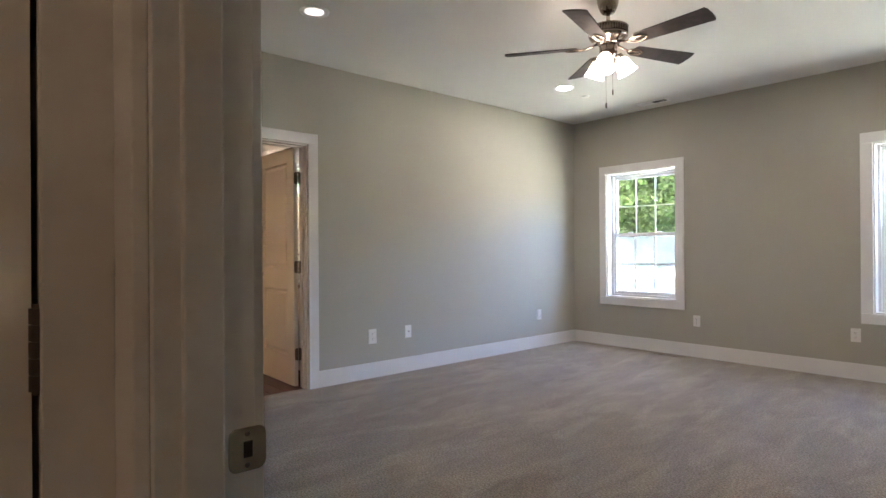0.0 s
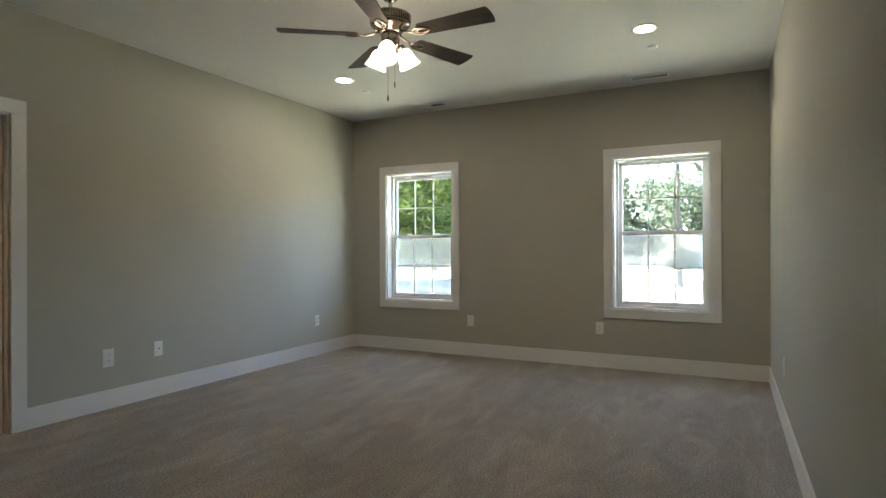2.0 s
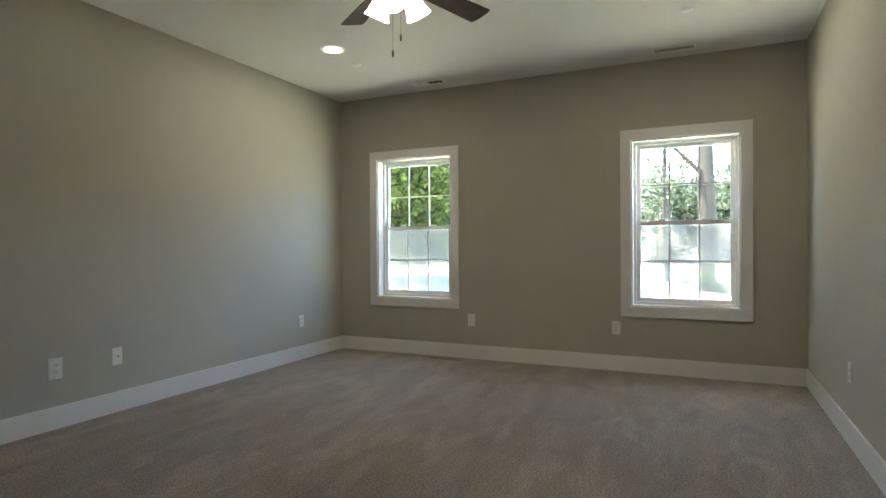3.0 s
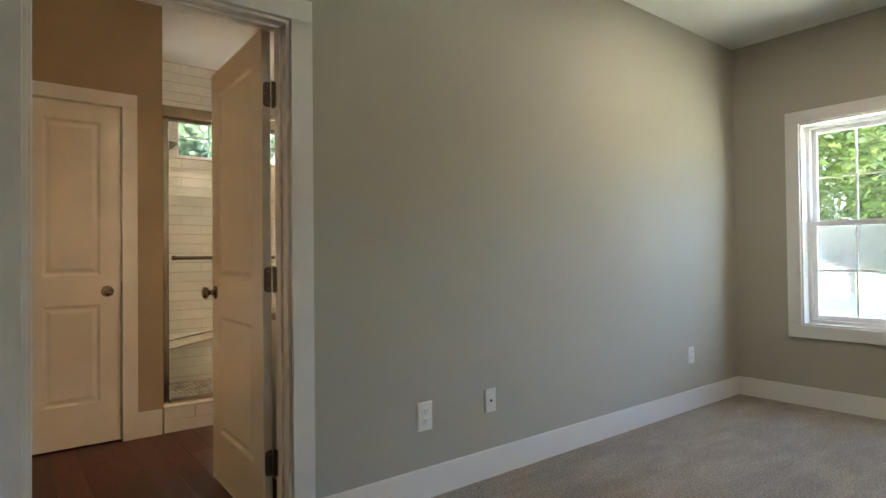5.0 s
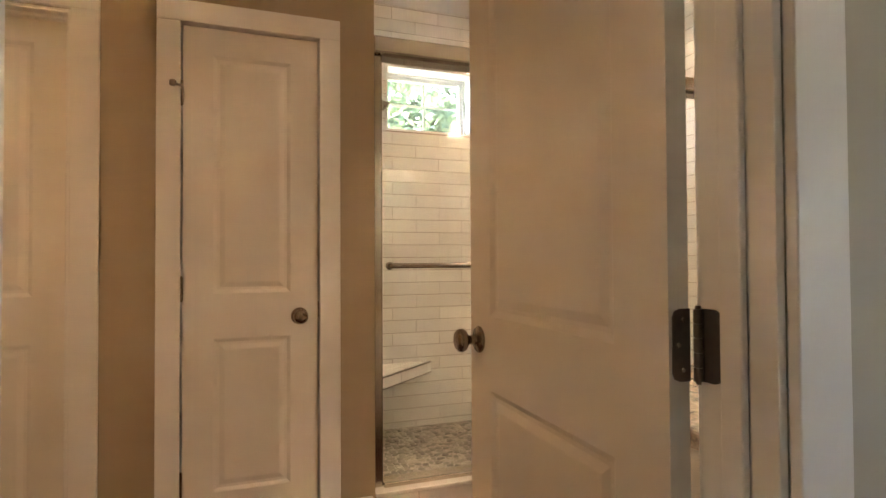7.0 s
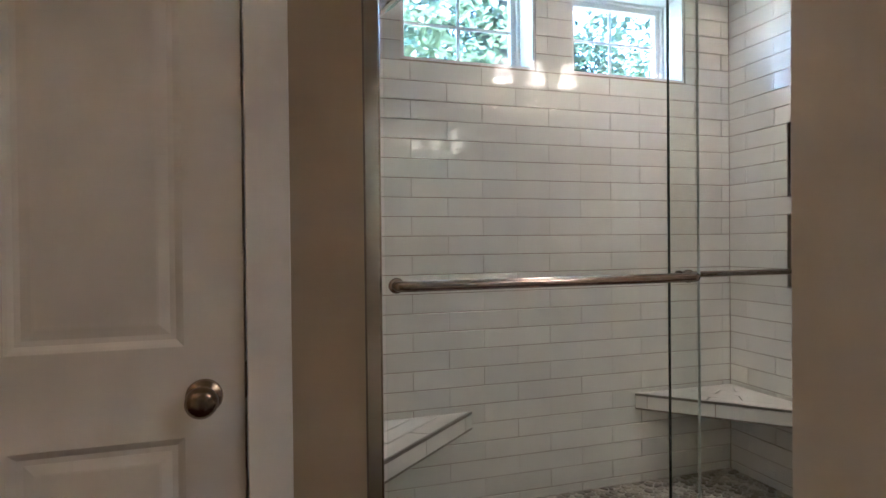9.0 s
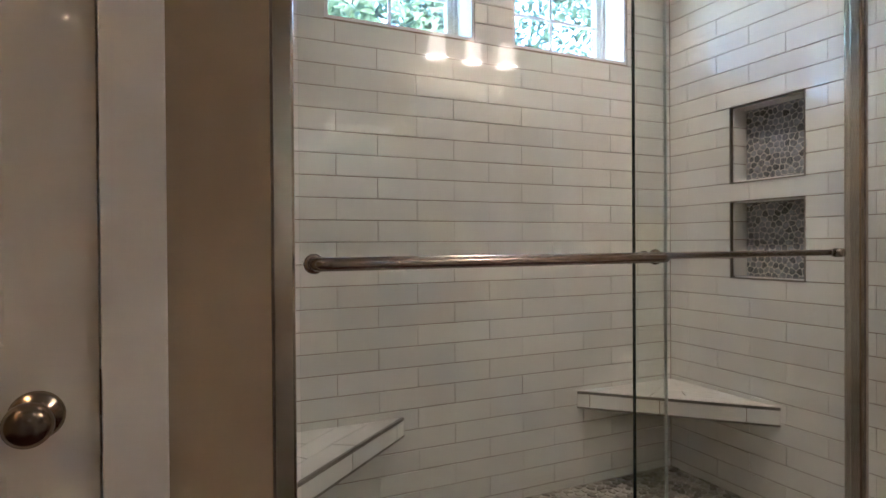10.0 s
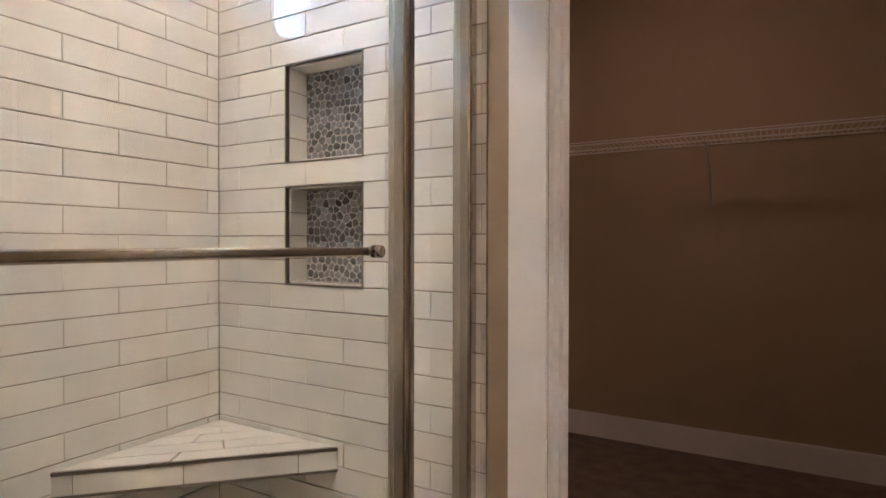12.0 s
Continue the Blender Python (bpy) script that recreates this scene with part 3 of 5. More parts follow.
# ---- windows ----
def bed_window(name, x0, x1):
    z0, z1 = WZ
    g = empty(name)
    w = 0.09
    for nm, b in (("window_casing", (x0 - w, x0, z0, z1)), ("window_casing", (x1, x1 + w, z0, z1)), ("window_casing", (x0 - w, x1 + w, z1, z1 + w)), ("window_casing", (x0 - w, x1 + w, z0 - w, z0))):
        boxpart(nm, M_TRIM, g, b[0], b[1], 5.682, 5.7, b[2], b[3], 0.0025)
    t = 0.012
    for nm, b in (("window_jamb", (x0, x0 + t, z0, z1)), ("window_jamb", (x1 - t, x1, z0, z1)), ("window_jamb", (x0 + t, x1 - t, z1 - t, z1)), ("window_sill", (x0 + t, x1 - t, z0, z0 + t))):
        boxpart(nm, M_TRIM, g, b[0], b[1], 5.7, 5.79, b[2], b[3])
    fx0, fx1, fz0, fz1 = x0 + 0.004, x1 - 0.004, z0 + 0.004, z1 - 0.004
    f = 0.032
    fr = empty("window_frame")
    fr.parent = g
    for b in ((fx0, fx0 + f, fz0, fz1), (fx1 - f, fx1, fz0, fz1), (fx0 + f, fx1 - f, fz1 - f, fz1), (fx0 + f, fx1 - f, fz0, fz0 + f)):
        boxpart("frame_bar", M_VINYL, fr, b[0], b[1], 5.79, 5.855, b[2], b[3], 0.003)
    mid = (z0 + z1) / 2 + 0.0
    sx0, sx1 = fx0 + f, fx1 - f
    for nm, ya, yb, za, zb in (("upper_sash", 5.827, 5.850, mid - 0.02, fz1 - f), ("lower_sash", 5.800, 5.824, fz0 + f, mid + 0.022)):
        s = empty(nm)
        s.parent = g
        r = 0.034
        for b in ((sx0, sx0 + r, za, zb), (sx1 - r, sx1, za, zb), (sx0 + r, sx1 - r, zb - r, zb), (sx0 + r, sx1 - r, za, za + r)):
            boxpart("sash_bar", M_VINYL, s, b[0], b[1], ya, yb, b[2], b[3], 0.003)
        yc = (ya + yb) / 2
        gx0, gx1, gz0, gz1 = sx0 + r, sx1 - r, za + r, zb - r
        p = boxpart("pane", M_PANE, s, gx0 - 0.004, gx1 + 0.004, yc + 0.004, yc + 0.006, gz0 - 0.004, gz1 + 0.004)
        p.visible_shadow = False
        for k in (1, 2):
            xc = gx0 + (gx1 - gx0) * k / 3
            boxpart("muntin", M_VINYL, s, xc - 0.006, xc + 0.006, yc - 0.004, yc + 0.003, gz0, gz1)
        zc = (gz0 + gz1) / 2
        boxpart("muntin", M_VINYL, s, gx0, gx1, yc - 0.005, yc + 0.002, zc - 0.006, zc + 0.006)
    for xc in (sx0 + (sx1 - sx0) * 0.27, sx0 + (sx1 - sx0) * 0.73):
        boxpart("sash_lock", M_VINYL, g, xc - 0.028, xc + 0.028, 5.796, 5.824, mid + 0.0225, mid + 0.036, 0.004)
    sc = boxpart("insect_screen", M_SCREEN, g, sx0, sx1, 5.858, 5.859, fz0 + 0.02, mid, label="fine grey insect screen over the lower half")
    sc.visible_shadow = False
    return tagged(g, "white double-hung window with six-pane grids and flat casing", "window", kind="structure")


bed_window("window_1", *W1)
bed_window("window_2", *W2)


def shower_window(name, y0, y1):
    z0, z1 = SWZ
    g = empty(name)
    t = 0.012
    for nm, b in (("window_jamb", (y0, y0 + t, z0, z1)), ("window_jamb", (y1 - t, y1, z0, z1)), ("window_jamb", (y0 + t, y1 - t, z1 - t, z1)), ("window_sill", (y0 + t, y1 - t, z0, z0 + t))):
        boxpart(nm, M_VINYL, g, BX - 0.135, BX - 0.006, b[0], b[1], b[2], b[3])
    for nm, xa, xb, o, f in (("window_frame", BX - 0.205, BX - 0.135, 0.0, 0.026), ("sash_bar", BX - 0.190, BX - 0.150, 0.026, 0.024)):
        a0, a1, c0, c1 = y0 + o, y1 - o, z0 + o, z1 - o
        for b in ((a0, a0 + f, c0, c1), (a1 - f, a1, c0, c1), (a0 + f, a1 - f, c1 - f, c1), (a0 + f, a1 - f, c0, c0 + f)):
            boxpart(nm, M_VINYL, g, xa, xb, b[0], b[1], b[2], b[3], 0.003)
    gy0, gy1, gz0, gz1 = y0 + 0.05, y1 - 0.05, z0 + 0.05, z1 - 0.05
    xc = BX - 0.170
    p = boxpart("pane", M_PANE, g, xc - 0.002, xc, gy0 - 0.004, gy1 + 0.004, gz0 - 0.004, gz1 + 0.004)
    p.visible_shadow = False
    boxpart("muntin", M_VINYL, g, xc + 0.001, xc + 0.008, (gy0 + gy1) / 2 - 0.006, (gy0 + gy1) / 2 + 0.006, gz0, gz1)
    boxpart("muntin", M_VINYL, g, xc + 0.002, xc + 0.009, gy0, gy1, (gz0 + gz1) / 2 - 0.006, (gz0 + gz1) / 2 + 0.006)
    return tagged(g, "small white four-pane window high in the shower wall", "window", kind="structure")


for i, (a, b) in enumerate(SW):
    shower_window("window_%d" % (3 + i), a, b)


# ---- bedroom fixtures ----
def outlet(at, rz, kind):
    """Wall plate facing local -y. kind: duplex or jack."""
    g = empty("wall_outlet" if kind == "duplex" else "cable_jack")
    bm = box(bmesh.new(), -0.037, 0.037, -0.006, 0.0, -0.059, 0.059)
    es = [e for e in bm.edges if all(v.co.y < -0.005 for v in e.verts)]
    bmesh.ops.bevel(bm, geom=es, offset=0.004, segments=2, affect="EDGES")
    part("cover_plate", bm, M_PLATE, g)
    if kind == "duplex":
        for z in (-0.020, 0.020):
            face = part("socket_face", lathe(bmesh.new(), ((0.0175, 0), (0.0172, 0.002), (0.016, 0.0025)), 20, Matrix.Translation((0, -0.006, z)) @ Matrix.Rotation(radians(90), 4, "X")), M_PLATE, g)
            for x in (-0.006, 0.006):
                boxpart("slot", M_BLACK, face, x - 0.0012, x + 0.0012, -0.0089, -0.0082, z - 0.001, z + 0.008)
            part("ground_hole", lathe(bmesh.new(), ((0.0024, 0), (0.0024, 0.0006)), 10, Matrix.Translation((0, -0.0083, z - 0.008)) @ Matrix.Rotation(radians(90), 4, "X")), M_BLACK, face)
    else:
        part("jack", lathe(bmesh.new(), ((0.0065, 0), (0.0065, 0.006), (0.003, 0.010)), 14, Matrix.Translation((0, -0.006, 0)) @ Matrix.Rotation(radians(90), 4, "X")), M_DARKMETAL, g)
    g.matrix_world = pose(*at, 0, 0, rz)
    return tagged(g, "white duplex wall outlet with plain cover plate" if kind == "duplex" else "white wall plate with one dark cable jack", "outlet", group="wall plates")


outlet((0.0005, 2.621, 0.375), 90, "duplex").scale = (1.15, 1, 1.12)
outlet((0.0005, 3.031, 0.381), 90, "jack")
outlet((0.0005, 4.991, 0.385), 90, "duplex")
outlet((1.556, 5.6995, 0.385), 0, "duplex")
outlet((2.955, 5.6995, 0.385), 0, "duplex")
outlet((4.4195, 4.27, 0.40), -90, "duplex")


def can_light(x, y, mat=M_CAN):
    g = empty("recessed_light", x, y, H)
    part("trim_ring", lathe(bmesh.new(), ((0.098, 0.0), (0.096, -0.006), (0.072, -0.008), (0.063, -0.003), (0.063, 0.0)), 32, cap=False), M_VINYL, g, smooth=True)
    part("lens", lathe(bmesh.new(), ((0.063, -0.001), (0.063, -0.004), (0.05, -0.0055)), 28), mat, g, "lit round lens")
    return tagged(g, "lit round recessed light in the white ceiling", "ceiling light", group="recessed lights")


for x, y in ((0.925, 4.265), (3.568, 4.256)):
    can_light(x, y)
for x, y in ((0.945, 1.54), (3.568, 1.54)):
    can_light(x, y, M_CANDIM)
can_light(-1.6, 4.6, M_CANCLOSET)


def deep_can(x, y, mat):
    """Recessed downlight with a baffle, its lens well above the ceiling."""
    g = empty("recessed_light", x, y, H)
    part("trim_ring", lathe(bmesh.new(), ((0.100, 0.0), (0.098, -0.005), (0.070, -0.006), (0.061, -0.002)), 32, cap=False), M_VINYL, g, smooth=True)
    part("baffle", lathe(bmesh.new(), ((0.061, -0.002), (0.060, 0.02), (0.058, 0.06), (0.056, 0.075)), 32, cap=False), M_VINYL, g, smooth=True)
    part("lens", lathe(bmesh.new(), ((0.056, 0.052), (0.050, 0.044), (0.030, 0.040)), 28), mat, g, "lit round lens")
    return tagged(g, "unseen recessed downlight with a white baffle, placed for its light", "ceiling light", group="recessed lights")


# South and hall lamps are unseen too, placed by the light they throw.
for (x, y), mat in zip(CANS, (M_CANADDED, M_CANSOUTH, M_CANHALL)):
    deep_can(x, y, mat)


def sprinkler(x, y):
    g = empty("sprinkler_cover", x, y, H)
    part("disc", lathe(bmesh.new(), ((0.042, 0), (0.042, -0.003), (0.040, -0.009), (0.036, -0.011)), 24), M_VINYL, g)
    part("shadow_gap", lathe(bmesh.new(), ((0.030, -0.0105), (0.030, -0.014), (0.028, -0.015)), 20), M_PLATE, g)
    return tagged(g, "small round white ceiling detector cover", "detector", group="ceiling covers")


sprinkler(0.885, 4.68)
sprinkler(3.575, 4.664)


def vent(x, y):
    g = empty("ceiling_vent", x, y, H)
    L, W = 0.17, 0.065
    for nm, b in (("frame", (-L, L, -W, -W + 0.018)), ("frame", (-L, L, W - 0.018, W)), ("frame", (-L, -L + 0.018, -W + 0.018, W - 0.018)), ("frame", (L - 0.018, L, -W + 0.018, W - 0.018))):
        boxpart(nm, M_VINYL, g, *b, -0.007, 0.0, 0.002)
    # Black sheet in place of the duct's dark inside.
    boxpart("shade_backing", M_BLACK, g, -L + 0.02, L - 0.02, -W + 0.02, W - 0.02, -0.0015, -0.0005)
    sl = bmesh.new()
    box(sl, -0.0035, 0.0035, -W + 0.018, W - 0.018, -0.0005, 0.0005)
    me = mesh_of(sl, "slat", M_VINYL)
    n = 22
    for k in range(n):
        xx = -L + 0.022 + (2 * L - 0.044) * (k + 0.5) / n
        o = new("slat", me)
        o.parent = g
        o.matrix_local = pose(xx, 0, -0.0045, 0, -30 if k < n / 2 else 30, 0)
    return tagged(g, "white slatted air register in the ceiling", "vent", group="ceiling registers")


vent(1.215, 5.45)
vent(3.455, 5.465)


# floor register in the carpet by the window wall
fr = empty("floor_register", 1.32, 5.60, 0.0)
for bb in ((-0.18, 0.18, -0.05, -0.036), (-0.18, 0.18, 0.036, 0.05), (-0.18, -0.166, -0.036, 0.036), (0.166, 0.18, -0.036, 0.036)):
    boxpart("frame", M_REGISTER, fr, *bb, 0.0, 0.008, 0.002)
# Black sheet painted for the shade below the slats.
boxpart("shade_backing", M_BLACK, fr, -0.166, 0.166, -0.036, 0.036, 0.0005, 0.002)
sl = box(bmesh.new(), -0.004, 0.004, -0.036, 0.036, 0.002, 0.006)
sme = mesh_of(sl, "slat", M_REGISTER)
for k in range(18):
    o = new("slat", sme)
    o.parent = fr
    o.matrix_local = Matrix.Translation((-0.158 + 0.316 * k / 17, 0, 0))
tagged(fr, "tan slatted floor register set in the carpet", "vent")


# ---- ceiling fan ----
def ceiling_fan(x, y):
    g = empty("ceiling_fan", x, y, H - 0.083)
    part("canopy", lathe(bmesh.new(), ((0.068, 0.083), (0.068, 0.066), (0.060, 0.030), (0.048, 0.0), (0.038, -0.012), (0.020, -0.016)), 32), M_FANMETAL, g, smooth=True)
    part("downrod", lathe(bmesh.new(), ((0.012, 0.025), (0.012, -0.115)), 16), M_NICKEL, g, smooth=True)
    part("motor_housing", lathe(bmesh.new(), ((0.03, -0.092), (0.085, -0.096), (0.118, -0.102), (0.124, -0.108), (0.119, -0.113), (0.114, -0.150), (0.121, -0.154), (0.118, -0.166), (0.100, -0.182), (0.076, -0.192), (0.070, -0.206), (0.050, -0.214)), 48), M_FANMETAL, g, "dark polished motor housing", smooth=True)
    rb = bmesh.new()
    for k in range(48):
        a = 2 * math.pi * k / 48
        m = Matrix.Rotation(a, 4, "Z")
        q = bmesh.new()
        box(q, 0.113, 0.1215, -0.0034, 0.0034, -0.149, -0.114)
        q.transform(m)
        tmp = bpy.data.meshes.new("rib")
        q.to_mesh(tmp)
        q.free()
        rb.from_mesh(tmp)
        bpy.data.meshes.remove(tmp)
    part("vent_ribs", rb, M_FANMETAL, g, "ribbed band round the motor")
    part("switch_housing", lathe(bmesh.new(), ((0.050, -0.212), (0.056, -0.222), (0.054, -0.262), (0.046, -0.286), (0.030, -0.300), (0.018, -0.318)), 32), M_FANMETAL, g, smooth=True)
    bz = -0.222
    for k in range(5):
        a = radians(-1.2 + 72 * k)
        rot = Matrix.Rotation(a, 4, "Z")
        pitch = Matrix.Rotation(radians(-12), 4, "X")
        bm = bmesh.new()
        pts = []
        for t in range(9):
            u = t / 8
            pts.append((0.205 + 0.437 * u, 0.052 + 0.018 * u))
        outline = [(px, -py) for px, py in pts] + [(0.650, -0.045), (0.654, 0.0), (0.650, 0.045)] + [(px, py) for px, py in pts[::-1]] + [(0.190, 0.03), (0.190, -0.03)]
        lo = [bm.verts.new(rot @ (Matrix.Translation((0, 0, bz)) @ pitch @ Vector((px, py, -0.003)))) for px, py in outline]
        hi = [bm.verts.new(rot @ (Matrix.Translation((0, 0, bz)) @ pitch @ Vector((px, py, 0.003)))) for px, py in outline]
        bm.faces.new(lo[::-1])
        bm.faces.new(hi)
        for i in range(len(lo)):
            j = (i + 1) % len(lo)
            bm.faces.new((lo[i], lo[j], hi[j], hi[i]))
        bl = part("blade", bm, M_BLADE, g, "dark walnut fan blade")
        ib = bmesh.new()
        mm = rot @ Matrix.Translation((0, 0, bz)) @ pitch
        tube(ib, [rot @ Vector(p) for p in ((0.06, 0, -0.200), (0.10, 0, -0.215), (0.135, 0, -0.226), (0.155, 0, bz - 0.008))], 0.007, 8)
        loop = [mm @ Vector((0.205 + 0.052 * math.cos(q), 0.03 * math.sin(q), -0.0085)) for q in [2 * math.pi * i / 24 for i in range(25)]]
        tube(ib, loop, 0.0055, 8)
        loop = [mm @ Vector((0.225 + 0.042 * math.cos(q), 0.018 * math.sin(q), -0.0085)) for q in [2 * math.pi * i / 20 for i in range(21)]]
        tube(ib, loop, 0.004, 8)
        part("blade_iron", ib, M_FANMETAL, bl, "scrolled nickel blade bracket", smooth=True)
    for k, deg in enumerate((50, 170, 290)):
        a = radians(deg)
        d = Vector((math.cos(a), math.sin(a), 0))
        bm = bmesh.new()
        tube(bm, ((d * 0.03) + Vector((0, 0, -0.275)), d * 0.052 + Vector((0, 0, -0.278)), d * 0.072 + Vector((0, 0, -0.290))), 0.009, 10)
        m = Matrix.Translation(d * 0.066 + Vector((0, 0, -0.281))) @ Matrix.Rotation(a, 4, "Z") @ Matrix.Rotation(radians(-28), 4, "Y")
        lathe(bm, ((0.020, 0.008), (0.024, 0.0), (0.024, -0.022), (0.020, -0.028)), 20, m)
        arm = part("light_arm", bm, M_NICKEL, g, smooth=True)
        sh = ((0.022, -0.018), (0.036, -0.028), (0.045, -0.048), (0.049, -0.072), (0.054, -0.095), (0.063, -0.116), (0.066, -0.124), (0.062, -0.123), (0.050, -0.093), (0.041, -0.050), (0.026, -0.032))
        part("glass_shade", lathe(bmesh.new(), sh, 28, m, cap=False), M_FANGLASS, arm, "lit opal glass bell shade", smooth=True)
    for dx, dy, zb in ((0.022, 0.012, -0.53), (-0.004, -0.022, -0.615)):
        bm = bmesh.new()
        tube(bm, ((dx, dy, -0.30), (dx, dy, zb + 0.035)), 0.0014, 6)
        ch = part("pull_chain", bm, M_NICKEL, g)
        part("chain_pull", lathe(bmesh.new(), ((0.002, zb + 0.036), (0.0045, zb + 0.03), (0.005, zb + 0.004), (0.003, zb)), 12, Matrix.Translation((dx, dy, 0))), M_DARKMETAL, ch)
    return tagged(g, "five-blade ceiling fan, dark blades, nickel body, three lit glass shades", "ceiling fan")


ceiling_fan(2.315, 2.855)


# ---- shower ----
P, TL, J, JV = 0.0785, 0.308, 0.0030, 0.0018      # tile pitch up and along, bed joint, head joint
ROW0 = 1.004
_tiles = {}


def tile_mesh(w, h):
    key = (round(w * 1000), round(h * 1000))
    if key not in _tiles:
        bm = bmesh.new()
        c, d = 0.0014, 0.0012
        back = [bm.verts.new(p) for p in ((0, -0.006, 0), (w, -0.006, 0), (w, -0.006, h), (0, -0.006, h))]
        rim = [bm.verts.new(p) for p in ((0, -d, 0), (w, -d, 0), (w, -d, h), (0, -d, h))]
        top = [bm.verts.new(p) for p in ((c, 0, c), (w - c, 0, c), (w - c, 0, h - c), (c, 0, h - c))]
        for i in range(4):
            j = (i + 1) % 4
            bm.faces.new((back[j], back[i], rim[i], rim[j]))
            bm.faces.new((rim[j], rim[i], top[i], top[j]))
        bm.faces.new(top[::-1])
        _tiles[key] = mesh_of(bm, "tile", M_TILE)
    return _tiles[key]


def minus(r, hs):
    """Rectangles left of r (u0, u1, z0, z1) after the openings hs are cut out."""
    out = [r]
    for h in hs:
        nxt = []
        for u0, u1, z0, z1 in out:
            if h[0] >= u1 or h[1] <= u0 or h[2] >= z1 or h[3] <= z0:
                nxt.append((u0, u1, z0, z1))
                continue
            if h[0] > u0:
                nxt.append((u0, h[0], z0, z1))
            if h[1] < u1:
                nxt.append((h[1], u1, z0, z1))
            a, b = max(u0, h[0]), min(u1, h[1])
            if h[2] > z0:
                nxt.append((a, b, z0, h[2]))
            if h[3] < z1:
                nxt.append((a, b, h[3], z1))
        out = nxt
    return out


def tile_wall(parent, place, u0, u1, z0, z1, phase, cut=(), flip=0):
    """Running-bond tiles. place(u, z) gives the matrix of a tile whose lower left corner is at u, z."""
    wob = random.Random(17)
    k0 = math.floor((z0 - ROW0) / P) - 1
    k1 = math.ceil((z1 - ROW0) / P) + 1
    for k in range(k0, k1):
        off = phase + (TL / 2 if (k + flip) % 2 else 0)
        n0 = math.floor((u0 - off) / TL) - 1
        for n in range(n0, n0 + int((u1 - u0) / TL) + 4):
            a, b = max(u0, off + n * TL), min(u1, off + (n + 1) * TL)
            c, d = max(z0, ROW0 + k * P), min(z1, ROW0 + (k + 1) * P)
            if b - a < 0.008 or d - c < 0.008:
                continue
            for ra, rb, rc, rd in minus((a, b, c, d), cut):
                if rb - ra < 0.008 or rd - rc < 0.008:
                    continue
                o = new("tile", tile_mesh(rb - ra - JV, rd - rc - J))
                o.parent = parent
                o.matrix_local = place(ra + JV / 2, rc + J / 2) @ Euler((wob.uniform(-0.009, 0.009), 0, wob.uniform(-0.006, 0.006))).to_matrix().to_4x4()


# the tile's front faces local +y
def on_back(u, z):      # faces +x, u along y: local x runs along -y
    return Matrix.Translation((BX, u, z)) @ Matrix(((0, 1, 0, 0), (1, 0, 0, 0), (0, 0, 1, 0), (0, 0, 0, 1)))


def on_niche(u, z):     # faces -y, u along x
    return Matrix.Translation((u, NY, z)) @ Matrix(((1, 0, 0, 0), (0, -1, 0, 0), (0, 0, 1, 0), (0, 0, 0, 1)))


def on_side(u, z):      # faces +y
    return Matrix.Translation((u, 1.90, z))


SHZ = 0.10
back_tiles = empty("trim_back_tiles")
tile_wall(back_tiles, on_back, 1.90, NY, SHZ, H, 2.416, [(a, b, *SWZ) for a, b in SW])
tagged(back_tiles, "glossy white running-bond tiles on the shower back wall", "wall tile", kind="structure")
niche_tiles = empty("trim_niche_tiles")
tile_wall(niche_tiles, on_niche, BX, -1.905, SHZ, H, -2.573 + 0.237, [n for n in NI], 1)
tile_wall(niche_tiles, on_niche, -1.905, -1.857, 0.0, H, -2.573 + 0.237, (), 1)
boxpart("metal_edge", M_EDGE, niche_tiles, -1.857, -1.8545, NY - 0.004, NY - 0.0005, 0.0, H, label="thin dark metal tile edge")
tagged(niche_tiles, "glossy white running-bond tiles on the niche wall", "wall tile", kind="structure")
side_tiles = empty("trim_side_tiles")
tile_wall(side_tiles, on_side, BX, LX - 0.12, SHZ, H, -2.8, (), 0)
tagged(side_tiles, "glossy white running-bond tiles on the shower side wall", "wall tile", kind="structure")


